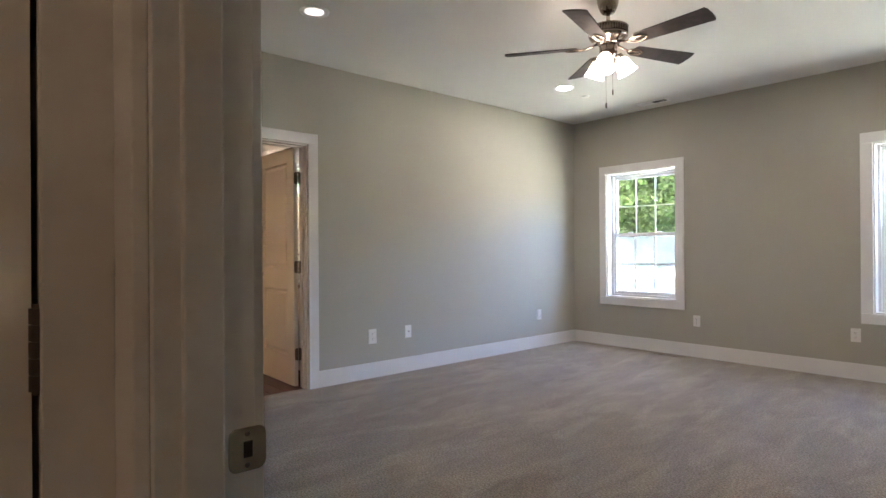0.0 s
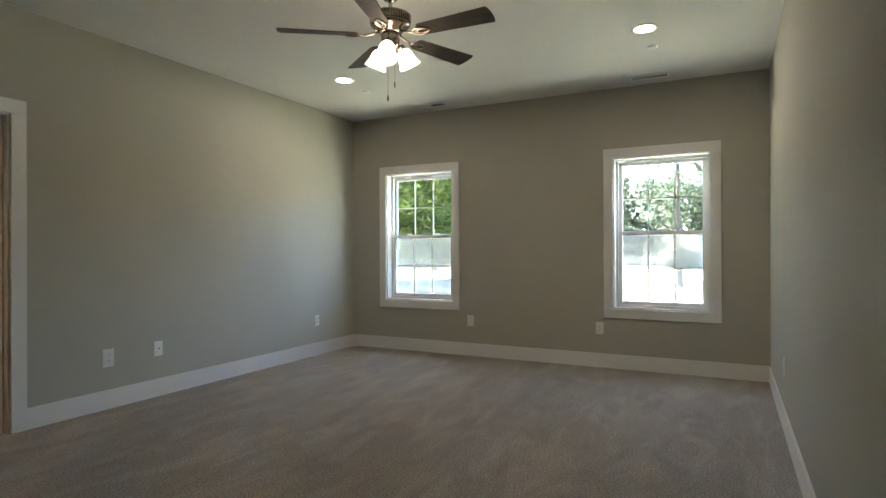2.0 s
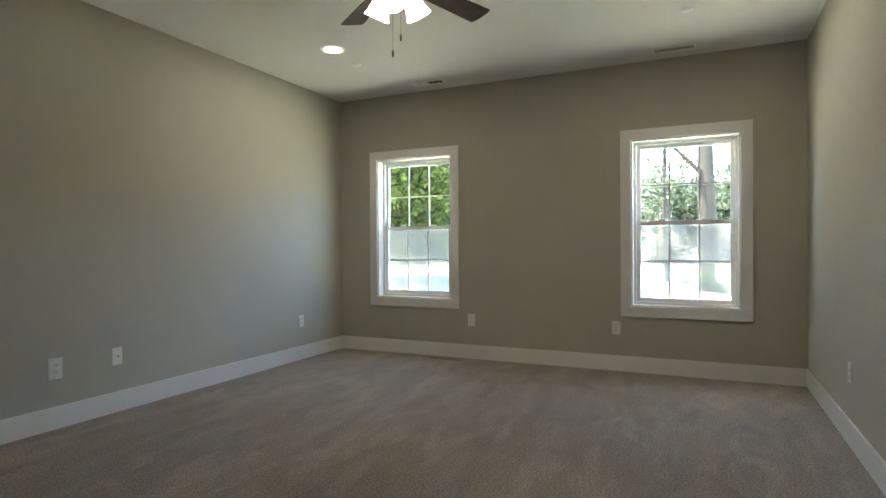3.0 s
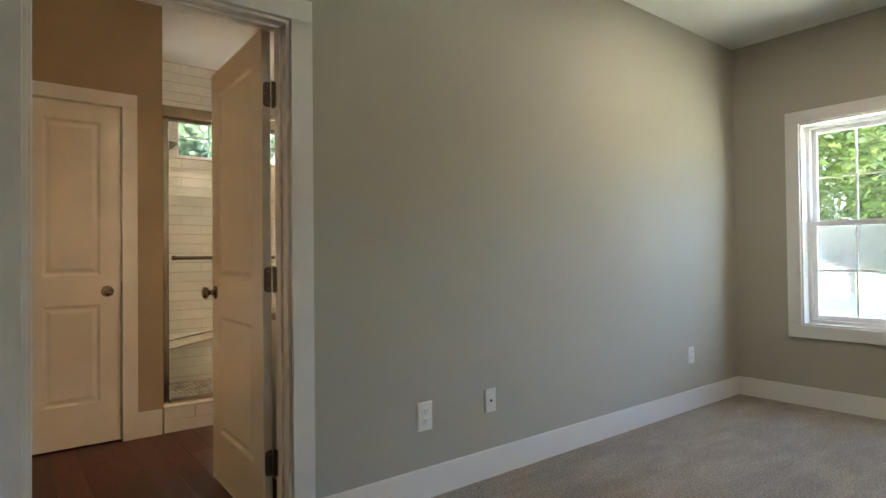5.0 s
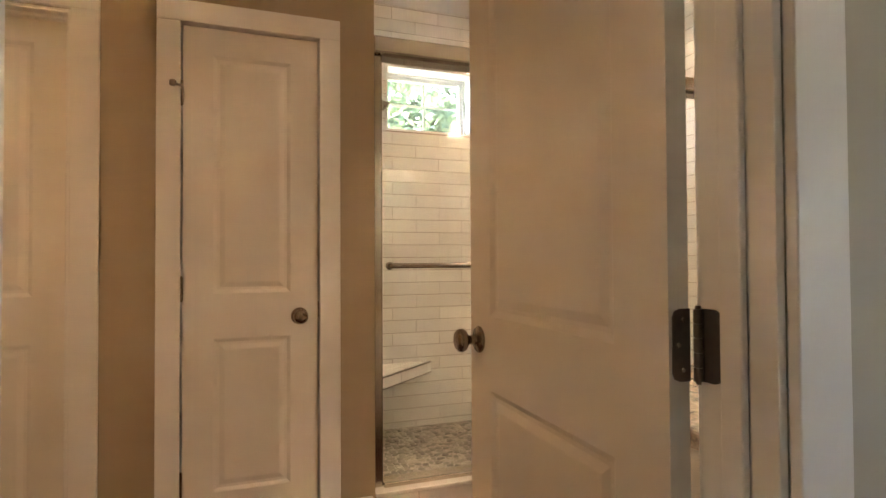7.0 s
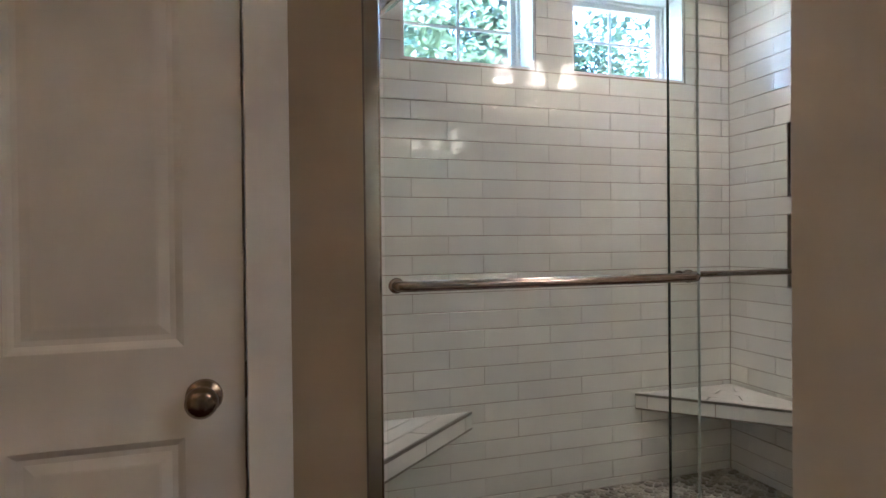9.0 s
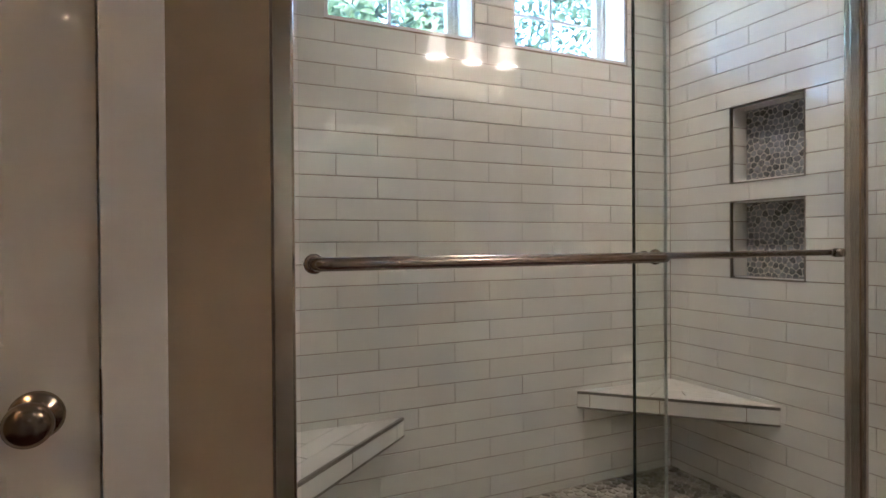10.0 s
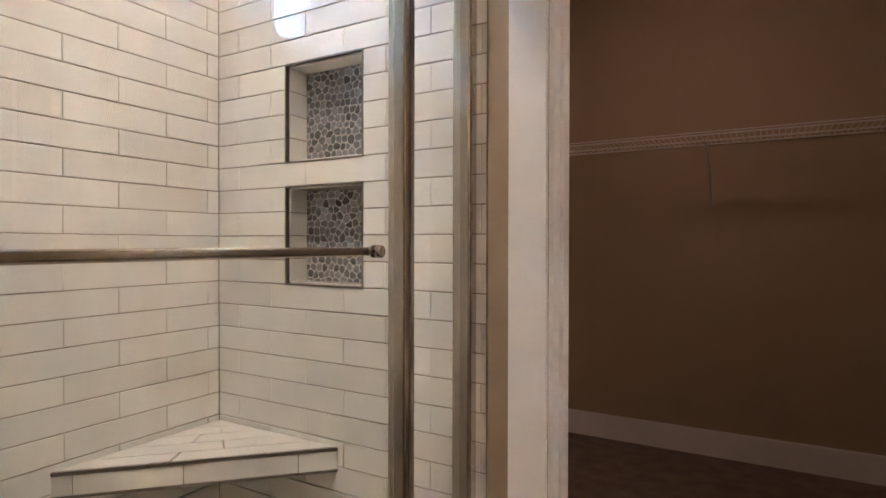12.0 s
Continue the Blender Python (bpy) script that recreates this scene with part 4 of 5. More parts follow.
def cells(u0, u1, v0, v1, pitch, gap, seed, jit=0.32, squash=1.0):
    """Irregular rounded stones filling a rectangle: jittered cells cut half-way to their neighbours."""
    rnd = random.Random(seed)
    nu, nv = int((u1 - u0) / pitch) + 2, int((v1 - v0) / (pitch * squash)) + 2
    pts = {}
    for i in range(-1, nu + 1):
        for j in range(-1, nv + 1):
            pts[i, j] = (u0 + (i + (0.5 if j % 2 else 0) + rnd.uniform(-jit, jit)) * pitch, v0 + (j + rnd.uniform(-jit, jit)) * pitch * squash)
    for (i, j), (px, py) in pts.items():
        poly = [(u0, v0), (u1, v0), (u1, v1), (u0, v1)]
        for di in (-2, -1, 0, 1, 2):
            for dj in (-2, -1, 0, 1, 2):
                q = pts.get((i + di, j + dj))
                if q is None or (di == 0 and dj == 0):
                    continue
                nx, ny = q[0] - px, q[1] - py
                ln = math.hypot(nx, ny)
                lim = (px * nx + py * ny) / ln + ln / 2 - gap / 2
                res = []
                for a, b in zip(poly, poly[1:] + poly[:1]):
                    da, db = (a[0] * nx + a[1] * ny) / ln - lim, (b[0] * nx + b[1] * ny) / ln - lim
                    if da <= 0:
                        res.append(a)
                    if da * db < 0:
                        s = da / (da - db)
                        res.append((a[0] + (b[0] - a[0]) * s, a[1] + (b[1] - a[1]) * s))
                poly = res
                if not poly:
                    break
            if not poly:
                break
        if len(poly) >= 3:
            cx, cy = sum(p[0] for p in poly) / len(poly), sum(p[1] for p in poly) / len(poly)
            # cut the corners off, so that the stones look worn round
            rnd_poly = []
            for a, b in zip(poly, poly[1:] + poly[:1]):
                rnd_poly += [(a[0] * 0.75 + b[0] * 0.25, a[1] * 0.75 + b[1] * 0.25), (a[0] * 0.25 + b[0] * 0.75, a[1] * 0.25 + b[1] * 0.75)]
            yield (cx, cy), rnd_poly


def stones(name, place, u0, u1, v0, v1, pitch, gap, seed, high, mat, squash=1.0):
    verts, faces = [], []
    rnd = random.Random(seed + 1)
    for (cx, cy), poly in cells(u0, u1, v0, v1, pitch, gap, seed, squash=squash):
        b, n, hh = len(verts), len(poly), high * rnd.uniform(0.7, 1.1)
        verts += [place(x, y, 0) for x, y in poly]
        verts += [place(cx + (x - cx) * 0.93, cy + (y - cy) * 0.93, hh * 0.7) for x, y in poly]
        verts += [place(cx + (x - cx) * 0.7, cy + (y - cy) * 0.7, hh) for x, y in poly]
        for r in (0, n):
            for i in range(n):
                j = (i + 1) % n
                faces.append((b + r + i, b + r + j, b + r + n + j, b + r + n + i))
        faces.append(tuple(range(b + 2 * n, b + 3 * n)))
    me = bpy.data.meshes.new(name)
    me.from_pydata(verts, [], faces)
    me.materials.append(mat)
    return new(name, me)


slab("floor_shower", BX, -1.99, 1.897, NY + 0.003, -0.15, SHZ, M_LGROUT, "pale grout bed of the shower floor", "floor")
tagged(stones("shower_pebbles", lambda x, y, z: (x, y, SHZ + z), BX, -1.99, 1.90, NY, 0.036, 0.005, 3, 0.006, M_PEBBLE),
       "flat beige and grey pebble mosaic shower floor", "pebbles", kind="stuff")

for i, (a, b, c, d) in enumerate(NI):
    g = empty("trim_niche_%d" % (i + 1))
    boxpart("niche_back", M_LGROUT, g, a, b, NY + 0.088, NY + 0.104, c, d)
    st = stones("sliced_pebbles", lambda x, z, y: (x, NY + 0.088 - y, z), a + 0.004, b - 0.004, c + 0.004, d - 0.004, 0.026, 0.003, 11 + i, 0.002, M_SLICE, 0.9)
    st.parent = g
    tagged(st, "dark blue-grey sliced pebble mosaic", kind="stuff")
    for k in range(4):
        for xx, s in ((a, 1), (b, -1)):
            boxpart("tile", M_TILE, g, min(xx, xx + s * 0.006), max(xx, xx + s * 0.006), NY + 0.012, NY + 0.088, c + 0.006 + k * (d - c - 0.008) / 4, c + 0.003 + (k + 1) * (d - c - 0.008) / 4, 0.001)
    boxpart("tile", M_TILE, g, a + 0.007, b - 0.007, NY + 0.012, NY + 0.088, c, c + 0.006, 0.001)
    boxpart("tile", M_TILE, g, a + 0.007, b - 0.007, NY + 0.012, NY + 0.088, d - 0.006, d, 0.001)
    e = 0.0055
    for bb in ((a - e, a, c - e, d + e), (b, b + e, c - e, d + e), (a, b, d, d + e), (a, b, c - e, c)):
        boxpart("metal_edge", M_EDGE, g, bb[0], bb[1], NY - 0.003, NY + 0.012, bb[2], bb[3], 0.001, "dark metal tile edge")
    tagged(g, "recessed tiled niche with pebble back and dark metal edge", "shower niche", kind="structure")


def bench(name, cx, cy, sy, lx, ly, zt):
    """Corner bench: right angle at (cx, cy), lx along +x, ly along sy * y, top at zt."""
    g = empty(name)
    th = 0.072

    def tri(bm, lo, hi, out=0.0, pts=None):
        pts = pts or [(0, 0), (lx, 0), (0, ly)]
        v0 = [bm.verts.new((cx + x, cy + sy * y, lo)) for x, y in pts]
        v1 = [bm.verts.new((cx + x, cy + sy * y, hi)) for x, y in pts]
        bm.faces.new(v0)
        bm.faces.new(v1)
        for i in range(len(pts)):
            j = (i + 1) % len(pts)
            bm.faces.new((v0[i], v0[j], v1[j], v1[i]))
        bmesh.ops.recalc_face_normals(bm, faces=bm.faces[:])
        return bm

    part("core", tri(bmesh.new(), zt - th + 0.004, zt - 0.006), M_GROUT, g)
    L = math.hypot(lx, ly)
    n = 5
    for k in range(n):
        f0, f1 = k / n + (0.004 if k else 0.03), (k + 1) / n - 0.004
        cuts = (0.0, 0.42, 1.0) if k % 2 else (0.0, 0.62, 1.0)
        for s0, s1 in zip(cuts, cuts[1:]):
            e0, e1 = s0 + (0.005 if s0 else 0), s1 - (0.005 if s1 < 1 else 0)

            def at(f, s):
                return (lx * f * (1 - s), ly * f * s)
            part("tile", tri(bmesh.new(), zt - 0.006, zt, pts=[at(f0, e0), at(f1, e0), at(f1, e1), at(f0, e1)]), M_TILE, g)
    nx, ny = ly / L, lx / L

    def strip(nm, mat, s0, s1, z0, z1, d0, d1, lab=""):
        p0 = (lx * (1 - s0), ly * s0)
        p1 = (lx * (1 - s1), ly * s1)
        pts = [(p0[0] + nx * d0, p0[1] + ny * d0), (p0[0] + nx * d1, p0[1] + ny * d1), (p1[0] + nx * d1, p1[1] + ny * d1), (p1[0] + nx * d0, p1[1] + ny * d0)]
        part(nm, tri(bmesh.new(), z0, z1, pts=pts), mat, g, lab)

    for s0, s1 in ((0.002, 0.15), (0.154, 0.565), (0.569, 0.93), (0.934, 0.998)):
        strip("tile", M_TILE, s0, s1, zt - th + 0.008, zt - 0.009, -0.002, 0.006)
    strip("metal_edge", M_EDGE, 0.0, 1.0, zt - 0.009, zt + 0.0015, -0.004, 0.0075, "dark metal tile edge")
    strip("metal_edge", M_EDGE, 0.0, 1.0, zt - th, zt - th + 0.008, -0.004, 0.0075, "dark metal tile edge")
    return tagged(g, "floating white tiled corner bench with dark metal edges", "shower bench")


bench("shower_bench", BX, NY, -1, 0.54, 0.54, 0.513)
bench("shower_bench", BX, 1.90, 1, 0.56, 0.605, 0.505)

# curb under the glass
curb = empty("trim_shower_curb")
boxpart("curb_core", M_GROUT, curb, -1.99, LX + 0.009, 1.90, NY, -0.1, 0.155)
cap = boxpart("curb_cap", M_TILE, curb, -1.995, LX + 0.022, 1.90, NY - 0.001, 0.155, 0.172, 0.004)
for r, (z0, z1) in enumerate(((0.003, 0.075), (0.078, 0.153))):
    y = 1.90 - (0.12 if r else 0.0)
    while y < NY:
        a, b = max(1.90, y), min(NY, y + TL)
        if b - a > 0.02:
            boxpart("tile", M_TILE, curb, LX + 0.009, LX + 0.016, a + 0.0016, b - 0.0016, z0, z1, 0.001)
        y += TL
tagged(curb, "white tiled shower curb", "shower curb", kind="structure")

# glass enclosure
enc = empty("shower_enclosure", -1.915, 1.90, 0.172)


def encp(nm, mat, x0, x1, y0, y1, z0, z1, bev=0.0, lab="", par=None):
    o = boxpart(nm, mat, par or enc, x0 + 1.915, x1 + 1.915, y0 - 1.90, y1 - 1.90, z0 - 0.172, z1 - 0.172, bev, lab)
    return o


encp("header_rail", M_SATIN, -1.950, -1.856, 1.90, 3.848, 2.035, 2.115, 0.012, "brushed nickel header rail")
encp("header_track", M_DARKMETAL, -1.940, -1.866, 1.945, 3.801, 2.026, 2.036)
encp("sill_track", M_SATIN, -1.945, -1.860, 1.945, 3.801, 0.172, 0.192, 0.004)
for y0, y1, xf in ((1.902, 1.945, -1.878), (3.802, 3.846, -1.884)):
    encp("wall_jamb", M_SATIN, xf - 0.052, xf, y0, y1, 0.172, 2.035, 0.006, "brushed nickel wall jamb")
    encp("jamb_groove", M_DARKMETAL, xf - 0.0005, xf + 0.0015, y0 + 0.004, y0 + 0.008, 0.172, 2.03)
encp("panel_stile", M_SATIN, -1.900, -1.868, 3.482, 3.501, 0.192, 2.03, 0.005, "brushed nickel panel stile")
encp("post", M_SATIN, -1.930, -1.876, 3.505, 3.536, 0.19, 2.035, 0.008, "brushed nickel post")
encp("post_groove", M_DARKMETAL, -1.8765, -1.8745, 3.509, 3.514, 0.19, 2.03)
for nm, x0, y0, y1 in (("sliding_panel", -1.873, 1.950, 2.760), ("sliding_panel", -1.895, 2.688, 3.484), ("fixed_panel", -1.912, 3.540, 3.808)):
    p = encp(nm, M_SHOWERGLASS, x0, x0 + 0.007, y0, y1, 0.192, 2.03, 0, "clear glass panel")
    p.visible_shadow = False
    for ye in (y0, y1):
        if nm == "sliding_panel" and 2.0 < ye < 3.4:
            # How each edge catches the light is painted: one dark, one pale.
            encp("glass_edge", M_GLASSEDGE_UNLIT if ye < 2.72 else M_GLASSEDGE_LIT, x0 - 0.0005, x0 + 0.0075, ye - 0.001, ye + 0.001, 0.192, 2.03, 0, "polished glass edge", p)


def towel_bar(nm, x, xg, y0, y1, z, r, par):
    bm = bmesh.new()
    o = Vector((-1.915, 1.90, 0.172))
    pts = [Vector((xg, y0, z)), Vector((xg + (x - xg) * 0.6, y0, z)), Vector((x - 0.004 * (1 if x > xg else -1), y0 + 0.006, z)), Vector((x, y0 + 0.02, z)), Vector((x, y1 - 0.02, z)), Vector((x - 0.004 * (1 if x > xg else -1), y1 - 0.006, z)), Vector((xg + (x - xg) * 0.6, y1, z)), Vector((xg, y1, z))]
    tube(bm, [p - o for p in pts], r, 14)
    for yy in (y0, y1):
        m = Matrix.Translation(Vector((xg, yy, z)) - o) @ Matrix.Rotation(radians(90 if x > xg else -90), 4, "Y")
        lathe(bm, ((r * 1.45, 0), (r * 1.45, 0.006), (r * 1.15, 0.010)), 18, m)
    part(nm, bm, M_BAR, par, "brushed nickel towel bar", smooth=True)


towel_bar("towel_bar", -1.826, -1.866, 1.972, 2.722, 1.119, 0.0118, enc)
towel_bar("towel_bar", -1.911, -1.895, 2.722, 3.416, 1.120, 0.0088, enc)
cap = lathe(bmesh.new(), ((0.0125, 0.0), (0.0125, 0.010), (0.010, 0.013)), 18, Matrix.Translation((0.027, 1.514, 0.948)) @ Matrix.Rotation(radians(90), 4, "Y"))
part("bar_bolt", cap, M_BAR, enc, "round nickel bolt cap through the glass", smooth=True)
tagged(enc, "clear sliding glass shower enclosure with brushed nickel frame", "shower enclosure")

# valve and shower head on the side wall
v = empty("shower_valve", -2.62, 1.90, 1.268)
part("escutcheon", lathe(bmesh.new(), ((0.07, 0.0), (0.07, 0.005), (0.058, 0.011), (0.03, 0.014), (0.022, 0.05), (0.017, 0.06), (0.015, 0.12)), 28, Matrix.Rotation(radians(-90), 4, "X")), M_NICKEL, v, smooth=True)
bm = bmesh.new()
tube(bm, ((0, 0.118, 0.012), (0, 0.126, -0.012), (0, 0.132, -0.04), (0, 0.134, -0.078)), [0.009, 0.010, 0.008, 0.010], 12)
part("lever", bm, M_NICKEL, v, smooth=True)
tagged(v, "brushed nickel lever shower valve on tiled wall", "shower valve")
v = empty("wall_shower_fixture", -2.36, 1.90, 2.02)
bm = bmesh.new()
tube(bm, ((0, 0.002, 0), (0, 0.06, 0.0), (0, 0.10, -0.015), (0, 0.135, -0.045)), 0.0095, 12)
part("arm", bm, M_NICKEL, v, smooth=True)
part("flange", lathe(bmesh.new(), ((0.03, 0), (0.028, 0.006), (0.012, 0.012)), 20, Matrix.Rotation(radians(-90), 4, "X")), M_NICKEL, v, smooth=True)
part("head", lathe(bmesh.new(), ((0.012, 0.0), (0.018, 0.012), (0.032, 0.03), (0.05, 0.052), (0.05, 0.060), (0.045, 0.063)), 24, Matrix.Translation((0, 0.135, -0.042)) @ Matrix.Rotation(radians(-140), 4, "X")), M_NICKEL, v, smooth=True)
tagged(v, "brushed nickel shower head on a short arm", "shower head")

# ---- bathroom vanity ----
VY0, VY1 = 2.06, 3.74
for k in range(2):
    ya, yb = (VY0 + 0.02, (VY0 + VY1) / 2) if k == 0 else ((VY0 + VY1) / 2, VY1 - 0.02)
    g = empty("vanity_cabinet", -0.40, (ya + yb) / 2, 0)
    w = (yb - ya) / 2
    boxpart("body", M_CAB, g, -0.255, 0.272, -w, w, 0.09, 0.825, 0.001)
    boxpart("toe_kick", M_DARKMETAL, g, -0.19, 0.272, -w, w, 0.0, 0.09)
    for s in (-1, 1):
        y0, y1 = (-w + 0.012, -0.004) if s < 0 else (0.004, w - 0.012)
        dr = boxpart("door", M_CAB, g, -0.276, -0.257, y0, y1, 0.12, 0.80, 0.003)
        tube_b = bmesh.new()
        tube(tube_b, ((-0.276, s * 0.035, 0.60), (-0.30, s * 0.035, 0.605), (-0.30, s * 0.035, 0.695), (-0.276, s * 0.035, 0.70)), 0.005, 8)
        part("handle", tube_b, M_NICKEL, dr)
    tagged(g, "cream painted vanity cabinet under granite", "vanity cabinet", group="vanity cabinets")
ct = empty("vanity_counter", -0.40, (VY0 + VY1) / 2, 0.826)
boxpart("countertop", M_GRANITE, ct, -0.30, 0.272, VY0 - (VY0 + VY1) / 2, VY1 - (VY0 + VY1) / 2, 0.0, 0.034, 0.006)
boxpart("backsplash", M_GRANITE, ct, 0.252, 0.274, VY0 - (VY0 + VY1) / 2, VY1 - (VY0 + VY1) / 2, 0.0345, 0.13, 0.003)
tagged(ct, "speckled brown granite vanity countertop with backsplash", "countertop")
mir = empty("vanity_mirror", -0.1255, 2.92, 1.5)
boxpart("glass", M_MIRROR, mir, -0.007, 0.0, -0.75, 0.75, -0.48, 0.44)
tagged(mir, "large frameless vanity mirror on the wall", "mirror")
vl = empty("vanity_light", -0.1255, 3.119, 2.2)
boxpart("backplate", M_NICKEL, vl, -0.022, 0.0, -0.30, 0.30, -0.025, 0.045, 0.006)
for k in (-1, 0, 1):
    y = k * 0.198
    bm = bmesh.new()
    tube(bm, ((-0.02, y, 0.01), (-0.07, y, 0.02), (-0.105, y, 0.02), (-0.115, y, 0.005)), 0.008, 10)
    lathe(bm, ((0.012, 0.012), (0.026, 0.006), (0.026, -0.008)), 18, Matrix.Translation((-0.115, y, 0.0)))
    arm = part("arm", bm, M_NICKEL, vl, smooth=True)
    part("glass_shade", lathe(bmesh.new(), ((0.030, -0.004), (0.036, -0.012), (0.042, -0.06), (0.049, -0.100), (0.058, -0.116), (0.064, -0.121), (0.062, -0.124), (0.054, -0.119), (0.045, -0.102), (0.036, -0.05), (0.030, -0.016)), 28, Matrix.Translation((-0.115, y, 0.0)), cap=False), M_VANGLASS, arm, "lit frosted glass shade", smooth=True)
    part("bulb", lathe(bmesh.new(), ((0.008, -0.02), (0.014, -0.045), (0.024, -0.075), (0.025, -0.092), (0.012, -0.108)), 16, Matrix.Translation((-0.115, y, 0.0))), M_BULB, arm, "lit frosted bulb", smooth=True)
tagged(vl, "three-shade brushed nickel vanity light, lit", "vanity light")

# bathroom plank floor
sub = slab("floor_bath", LX, -0.06, BATH_Y0, NY + 0.06, -0.15, -0.012, M_FLOORSUB, "dark wood plank bathroom floor", "floor")
_pl = {}
rnd = random.Random(5)
y = BATH_Y0 + 0.001
while y < NY + 0.055:
    yb = min(y + 0.127, NY + 0.058)
    x = LX - rnd.uniform(0, 0.9)
    while x < -0.062:
        ln = rnd.choice((0.9, 1.2))
        a, b = max(x, LX + 0.001), min(x + ln, -0.061)
        if b - a > 0.03 and yb - y > 0.01:
            key = (round((b - a) * 1000), round((yb - y) * 1000))
            if key not in _pl:
                bm = box(bmesh.new(), 0, b - a - 0.0012, 0, yb - y - 0.0012, -0.012, 0.0)
                es = [e for e in bm.edges if all(q.co.z > -0.001 for q in e.verts)]
                bmesh.ops.bevel(bm, geom=es, offset=0.0012, segments=1, affect="EDGES")
                _pl[key] = mesh_of(bm, "plank", M_PLANK)
            o = new("plank", _pl[key])
            o.parent = sub
            o.matrix_local = Matrix.Translation((a, y, 0))
        x += ln
    y += 0.127

# ---- closet ----
sh = empty("wire_shelf", -1.45, 5.86, 1.67)
X0, X1, D = -1.47, 1.31, 0.31
for y, z, r in ((-0.006, 0, 0.004), (-D, 0, 0.004), (-D, -0.03, 0.004), (-D * 0.5, -0.004, 0.003), (-D + 0.004, 0.014, 0.003)):
    bm = bmesh.new()
    tube(bm, ((X0, y, z), (X1, y, z)), r, 8)
    part("long_wire", bm, M_WIRE, sh)
cw = bmesh.new()
tube(cw, ((0, -0.006, 0.004), (0, -D * 0.5, 0.004), (0, -D, 0.004)), 0.0018, 5)
cme = mesh_of(cw, "cross_wire", M_WIRE)
n = 108
for k in range(n):
    o = new("cross_wire", cme)
    o.parent = sh
    o.matrix_local = Matrix.Translation((X0 + (X1 - X0) * (k + 0.5) / n, 0, 0))
for xb in (-0.9, -0.04, 0.75):
    bm = bmesh.new()
    tube(bm, ((xb, -D, -0.02), (xb, -0.02, -0.31), (xb, -0.004, -0.33)), 0.0065, 8)
    part("brace", bm, M_WIRE, sh, "diagonal shelf brace")
tagged(sh, "white coated wire closet shelf on diagonal braces", "wire shelf")


# ---- outdoors ----
slab("ground", -400, 400, -400, 400, -1.0, -0.45, M_GRASS, "sunlit mown lawn", "lawn")


def leaf_cloud(rnd, centres, count, size):
    """Many small bent leaf clumps about the centres (x, y, z, radius)."""
    verts, faces = [], []
    for cx, cy, cz, r in centres:
        for _ in range(count):
            while True:
                p = Vector((rnd.uniform(-1, 1), rnd.uniform(-1, 1), rnd.uniform(-1, 1)))
                if 0.25 < p.length < 1:
                    break
            p = Vector((cx, cy, cz)) + Vector((p.x * r, p.y * r, p.z * r * 0.8))
            e = Euler((rnd.uniform(-0.9, 0.9), rnd.uniform(-0.9, 0.9), rnd.uniform(0, 6.28))).to_matrix()
            s = size * rnd.uniform(0.6, 1.3)
            b = len(verts)
            for q in ((-0.5, 0, 0), (0, -0.32, 0.06), (0.55, 0, -0.08), (0, 0.32, 0.06)):
                verts.append(p + e @ (Vector(q) * s))
            faces.append((b, b + 1, b + 2))
            faces.append((b, b + 2, b + 3))
    return verts, faces


def tree(x, y, h, r, seed, crown_z, clumps=26, leaves=110, size=0.22, lean=0.0, label="leafy deciduous tree with grey-brown trunk", leaf=None):
    rnd = random.Random(seed)
    g = empty("tree", x, y, -0.45)
    bm = bmesh.new()
    pts = [(lean * h * t * t + 0.05 * math.sin(7 * t + seed), 0.05 * math.sin(5 * t + seed * 2), h * t) for t in [i / 10 for i in range(11)]]
    tube(bm, [(0, 0, -0.1)] + pts, [r * 1.5] + [r * (1.15 - 0.95 * i / 10) for i in range(11)], 12)
    cent = []
    for k in range(10):
        t = rnd.uniform(crown_z / h, 0.95)
        b = Vector(pts[int(t * 10)])
        a = rnd.uniform(0, 6.28)
        ln = h * rnd.uniform(0.14, 0.30) * (1.2 - 0.6 * t)
        e = b + Vector((math.cos(a) * ln, math.sin(a) * ln, ln * rnd.uniform(0.2, 0.7)))
        mid = (b + e) / 2 + Vector((0, 0, ln * 0.1))
        tube(bm, (b, mid, e), (r * 0.4 * (1.1 - t), r * 0.25 * (1.1 - t), r * 0.08), 7)
        cent.append((e, ln))
    part("trunk", bm, M_BARK, g, smooth=True)
    cs = []
    for k in range(clumps):
        e, ln = rnd.choice(cent)
        cs.append((e.x + rnd.uniform(-1, 1) * ln * 0.7, e.y + rnd.uniform(-1, 1) * ln * 0.7, e.z + rnd.uniform(-0.6, 0.7) * ln, ln * rnd.uniform(0.25, 0.55)))
    vs, fs = leaf_cloud(rnd, cs, leaves, size)
    me = bpy.data.meshes.new("crown")
    me.from_pydata([tuple(v) for v in vs], [], fs)
    me.materials.append(leaf or M_LEAF)
    cr = new("crown", me)
    cr.parent = g
    return tagged(g, label, "tree", group="garden trees")


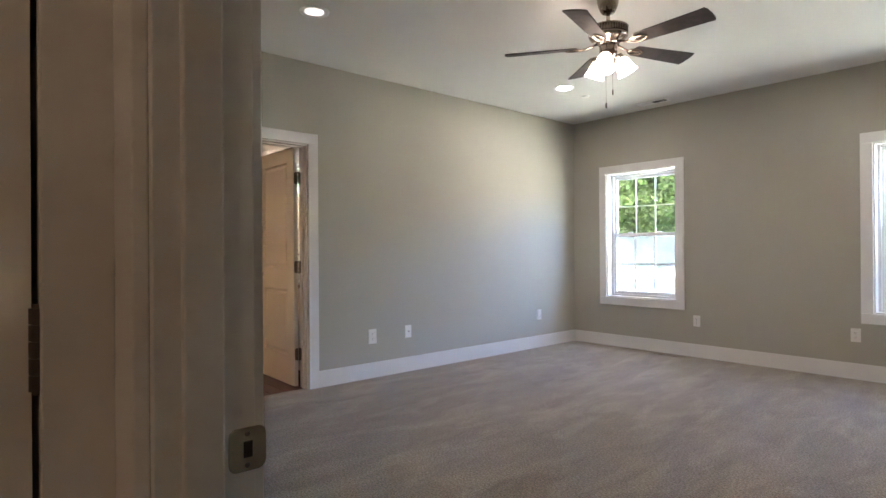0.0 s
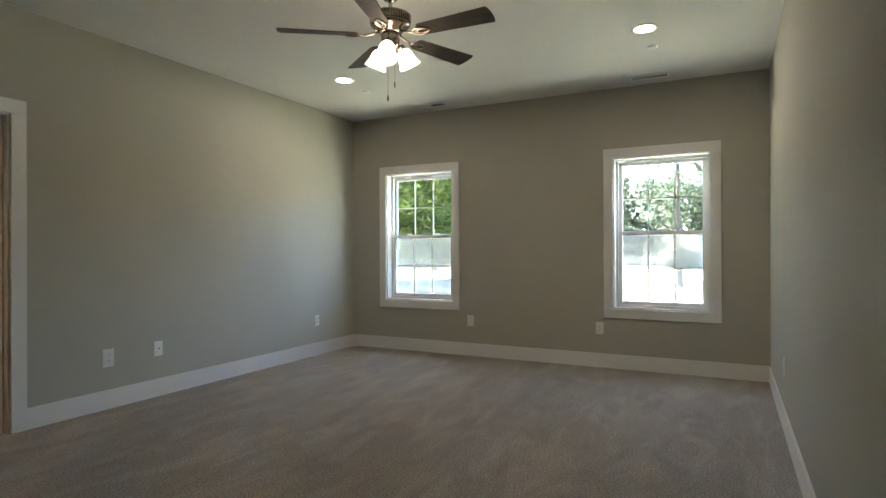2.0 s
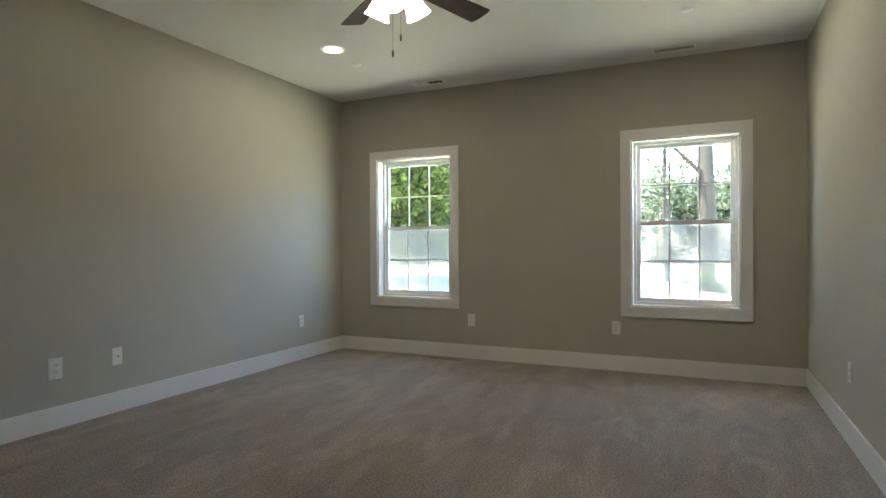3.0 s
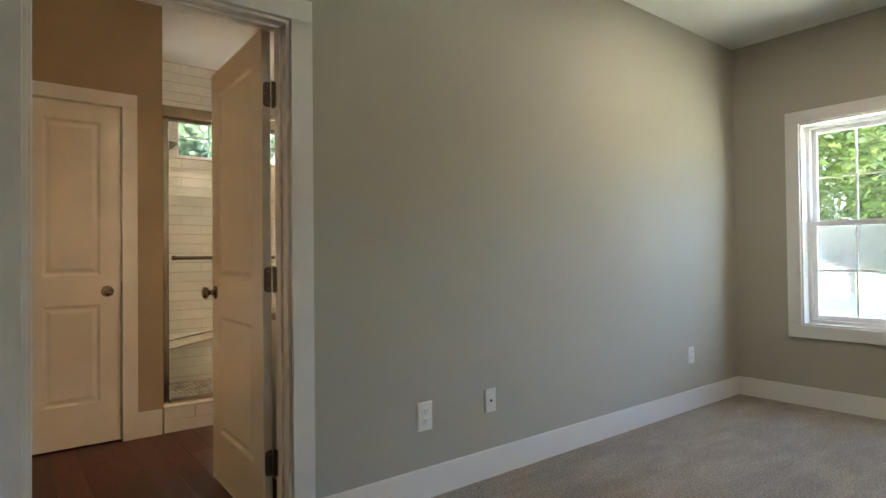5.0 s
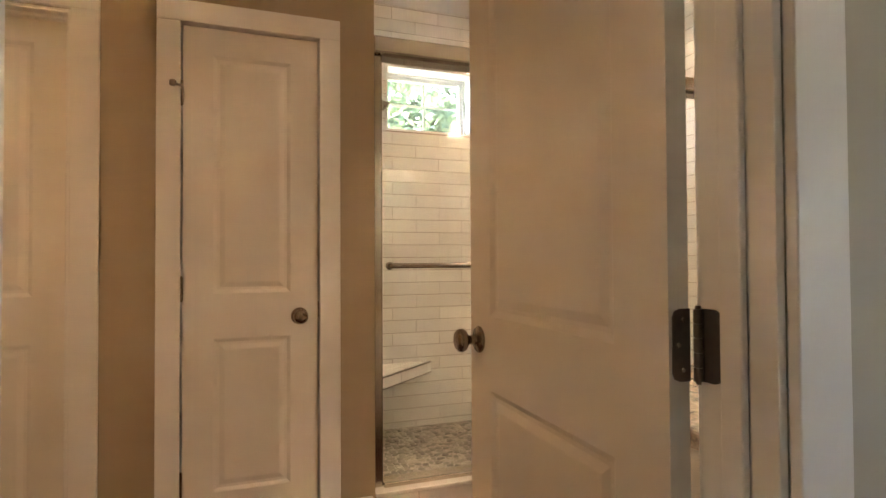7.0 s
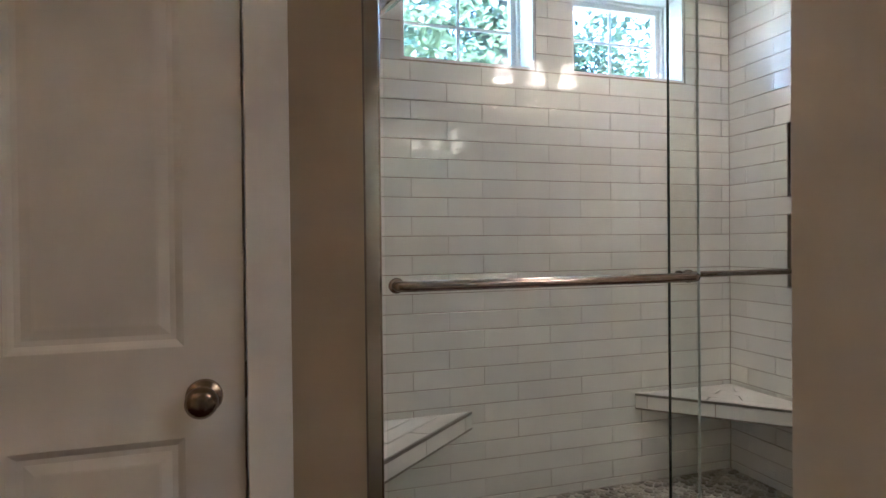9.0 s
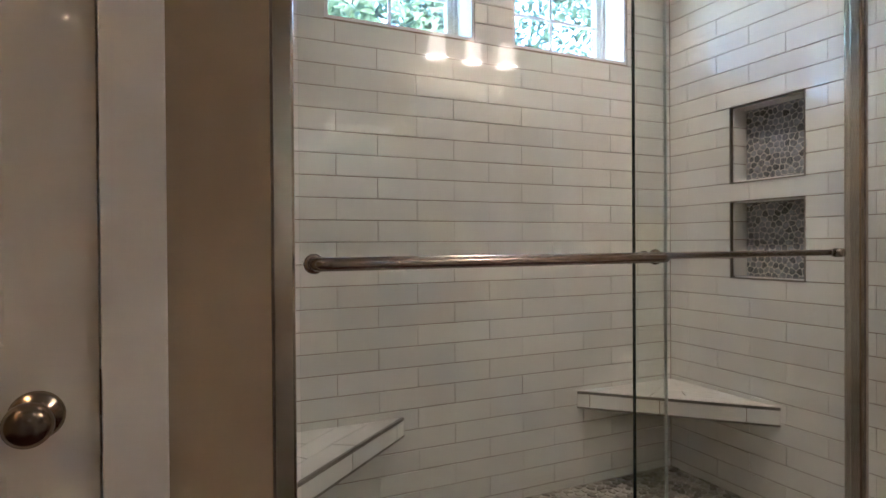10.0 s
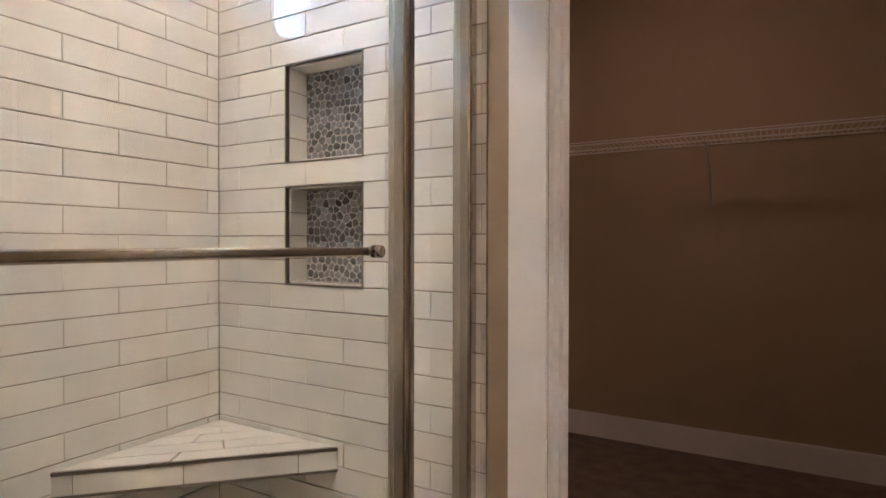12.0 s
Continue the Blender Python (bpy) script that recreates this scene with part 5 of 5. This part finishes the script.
tree(2.2, 26.3, 11.0, 0.115, 3, 4.4, 18, 150, 0.11, -0.03, "slim young tree on the lawn", leaf=M_FARLEAF)
tree(3.75, 22.0, 13.0, 0.32, 8, 4.2, 34, 160, 0.12, leaf=M_FARLEAF)
tree(-7.0, 16.0, 13.0, 0.2, 5, 1.6, 175, 700, 0.17)
tree(-5.4, 27.0, 7.6, 0.16, 15, 0.9, 120, 500, 0.2)
tree(-11.2, 24.0, 12.0, 0.26, 6, 2.0, 110, 520, 0.19)
tree(-3.0, 36.0, 6.2, 0.16, 9, 1.4, 60, 320, 0.2, leaf=M_FARLEAF)
tree(6.5, 38.0, 8.0, 0.2, 10, 1.8, 60, 320, 0.2, leaf=M_FARLEAF)
tree(-9.5, 5.5, 10.0, 0.18, 12, 2.4, 90, 420, 0.15, leaf=M_GLARELEAF)
tree(-12.5, 8.5, 11.0, 0.22, 13, 2.2, 90, 420, 0.16, leaf=M_GLARELEAF)
# Out of direct view; added to break up the sky mirrored in the niche tiles.
tree(-9.2, -3.4, 11.0, 0.2, 17, 2.0, 90, 420, 0.15, leaf=M_GLARELEAF)
tree(-13.5, 2.0, 11.0, 0.22, 14, 2.2, 90, 420, 0.16, leaf=M_GLARELEAF)

rnd = random.Random(21)
cs = []
for k in range(420):
    a = radians(rnd.uniform(-70, 110))
    d = rnd.uniform(46, 62)
    cs.append((-math.sin(a) * d, math.cos(a) * d + 5, rnd.uniform(0.0, 7.2), rnd.uniform(1.4, 3.4)))
vs, fs = leaf_cloud(rnd, cs, 560, 0.44)
me = bpy.data.meshes.new("far_trees")
me.from_pydata([tuple(v) for v in vs], [], fs)
me.materials.append(M_FARLEAF)
tagged(new("far_trees", me), "distant line of leafy woodland", "woods", kind="stuff")
rnd = random.Random(22)
cs = [(3.5 + rnd.uniform(-0.8, 0.8), 21.4 + rnd.uniform(-0.5, 0.5), rnd.uniform(-0.4, 0.15), 0.3) for _ in range(10)]
vs, fs = leaf_cloud(rnd, cs, 80, 0.12)
me = bpy.data.meshes.new("shrub")
me.from_pydata([tuple(v) for v in vs], [], fs)
me.materials.append(M_LEAF)
tagged(new("shrub", me), "low green shrub at the foot of a tree", "shrub")
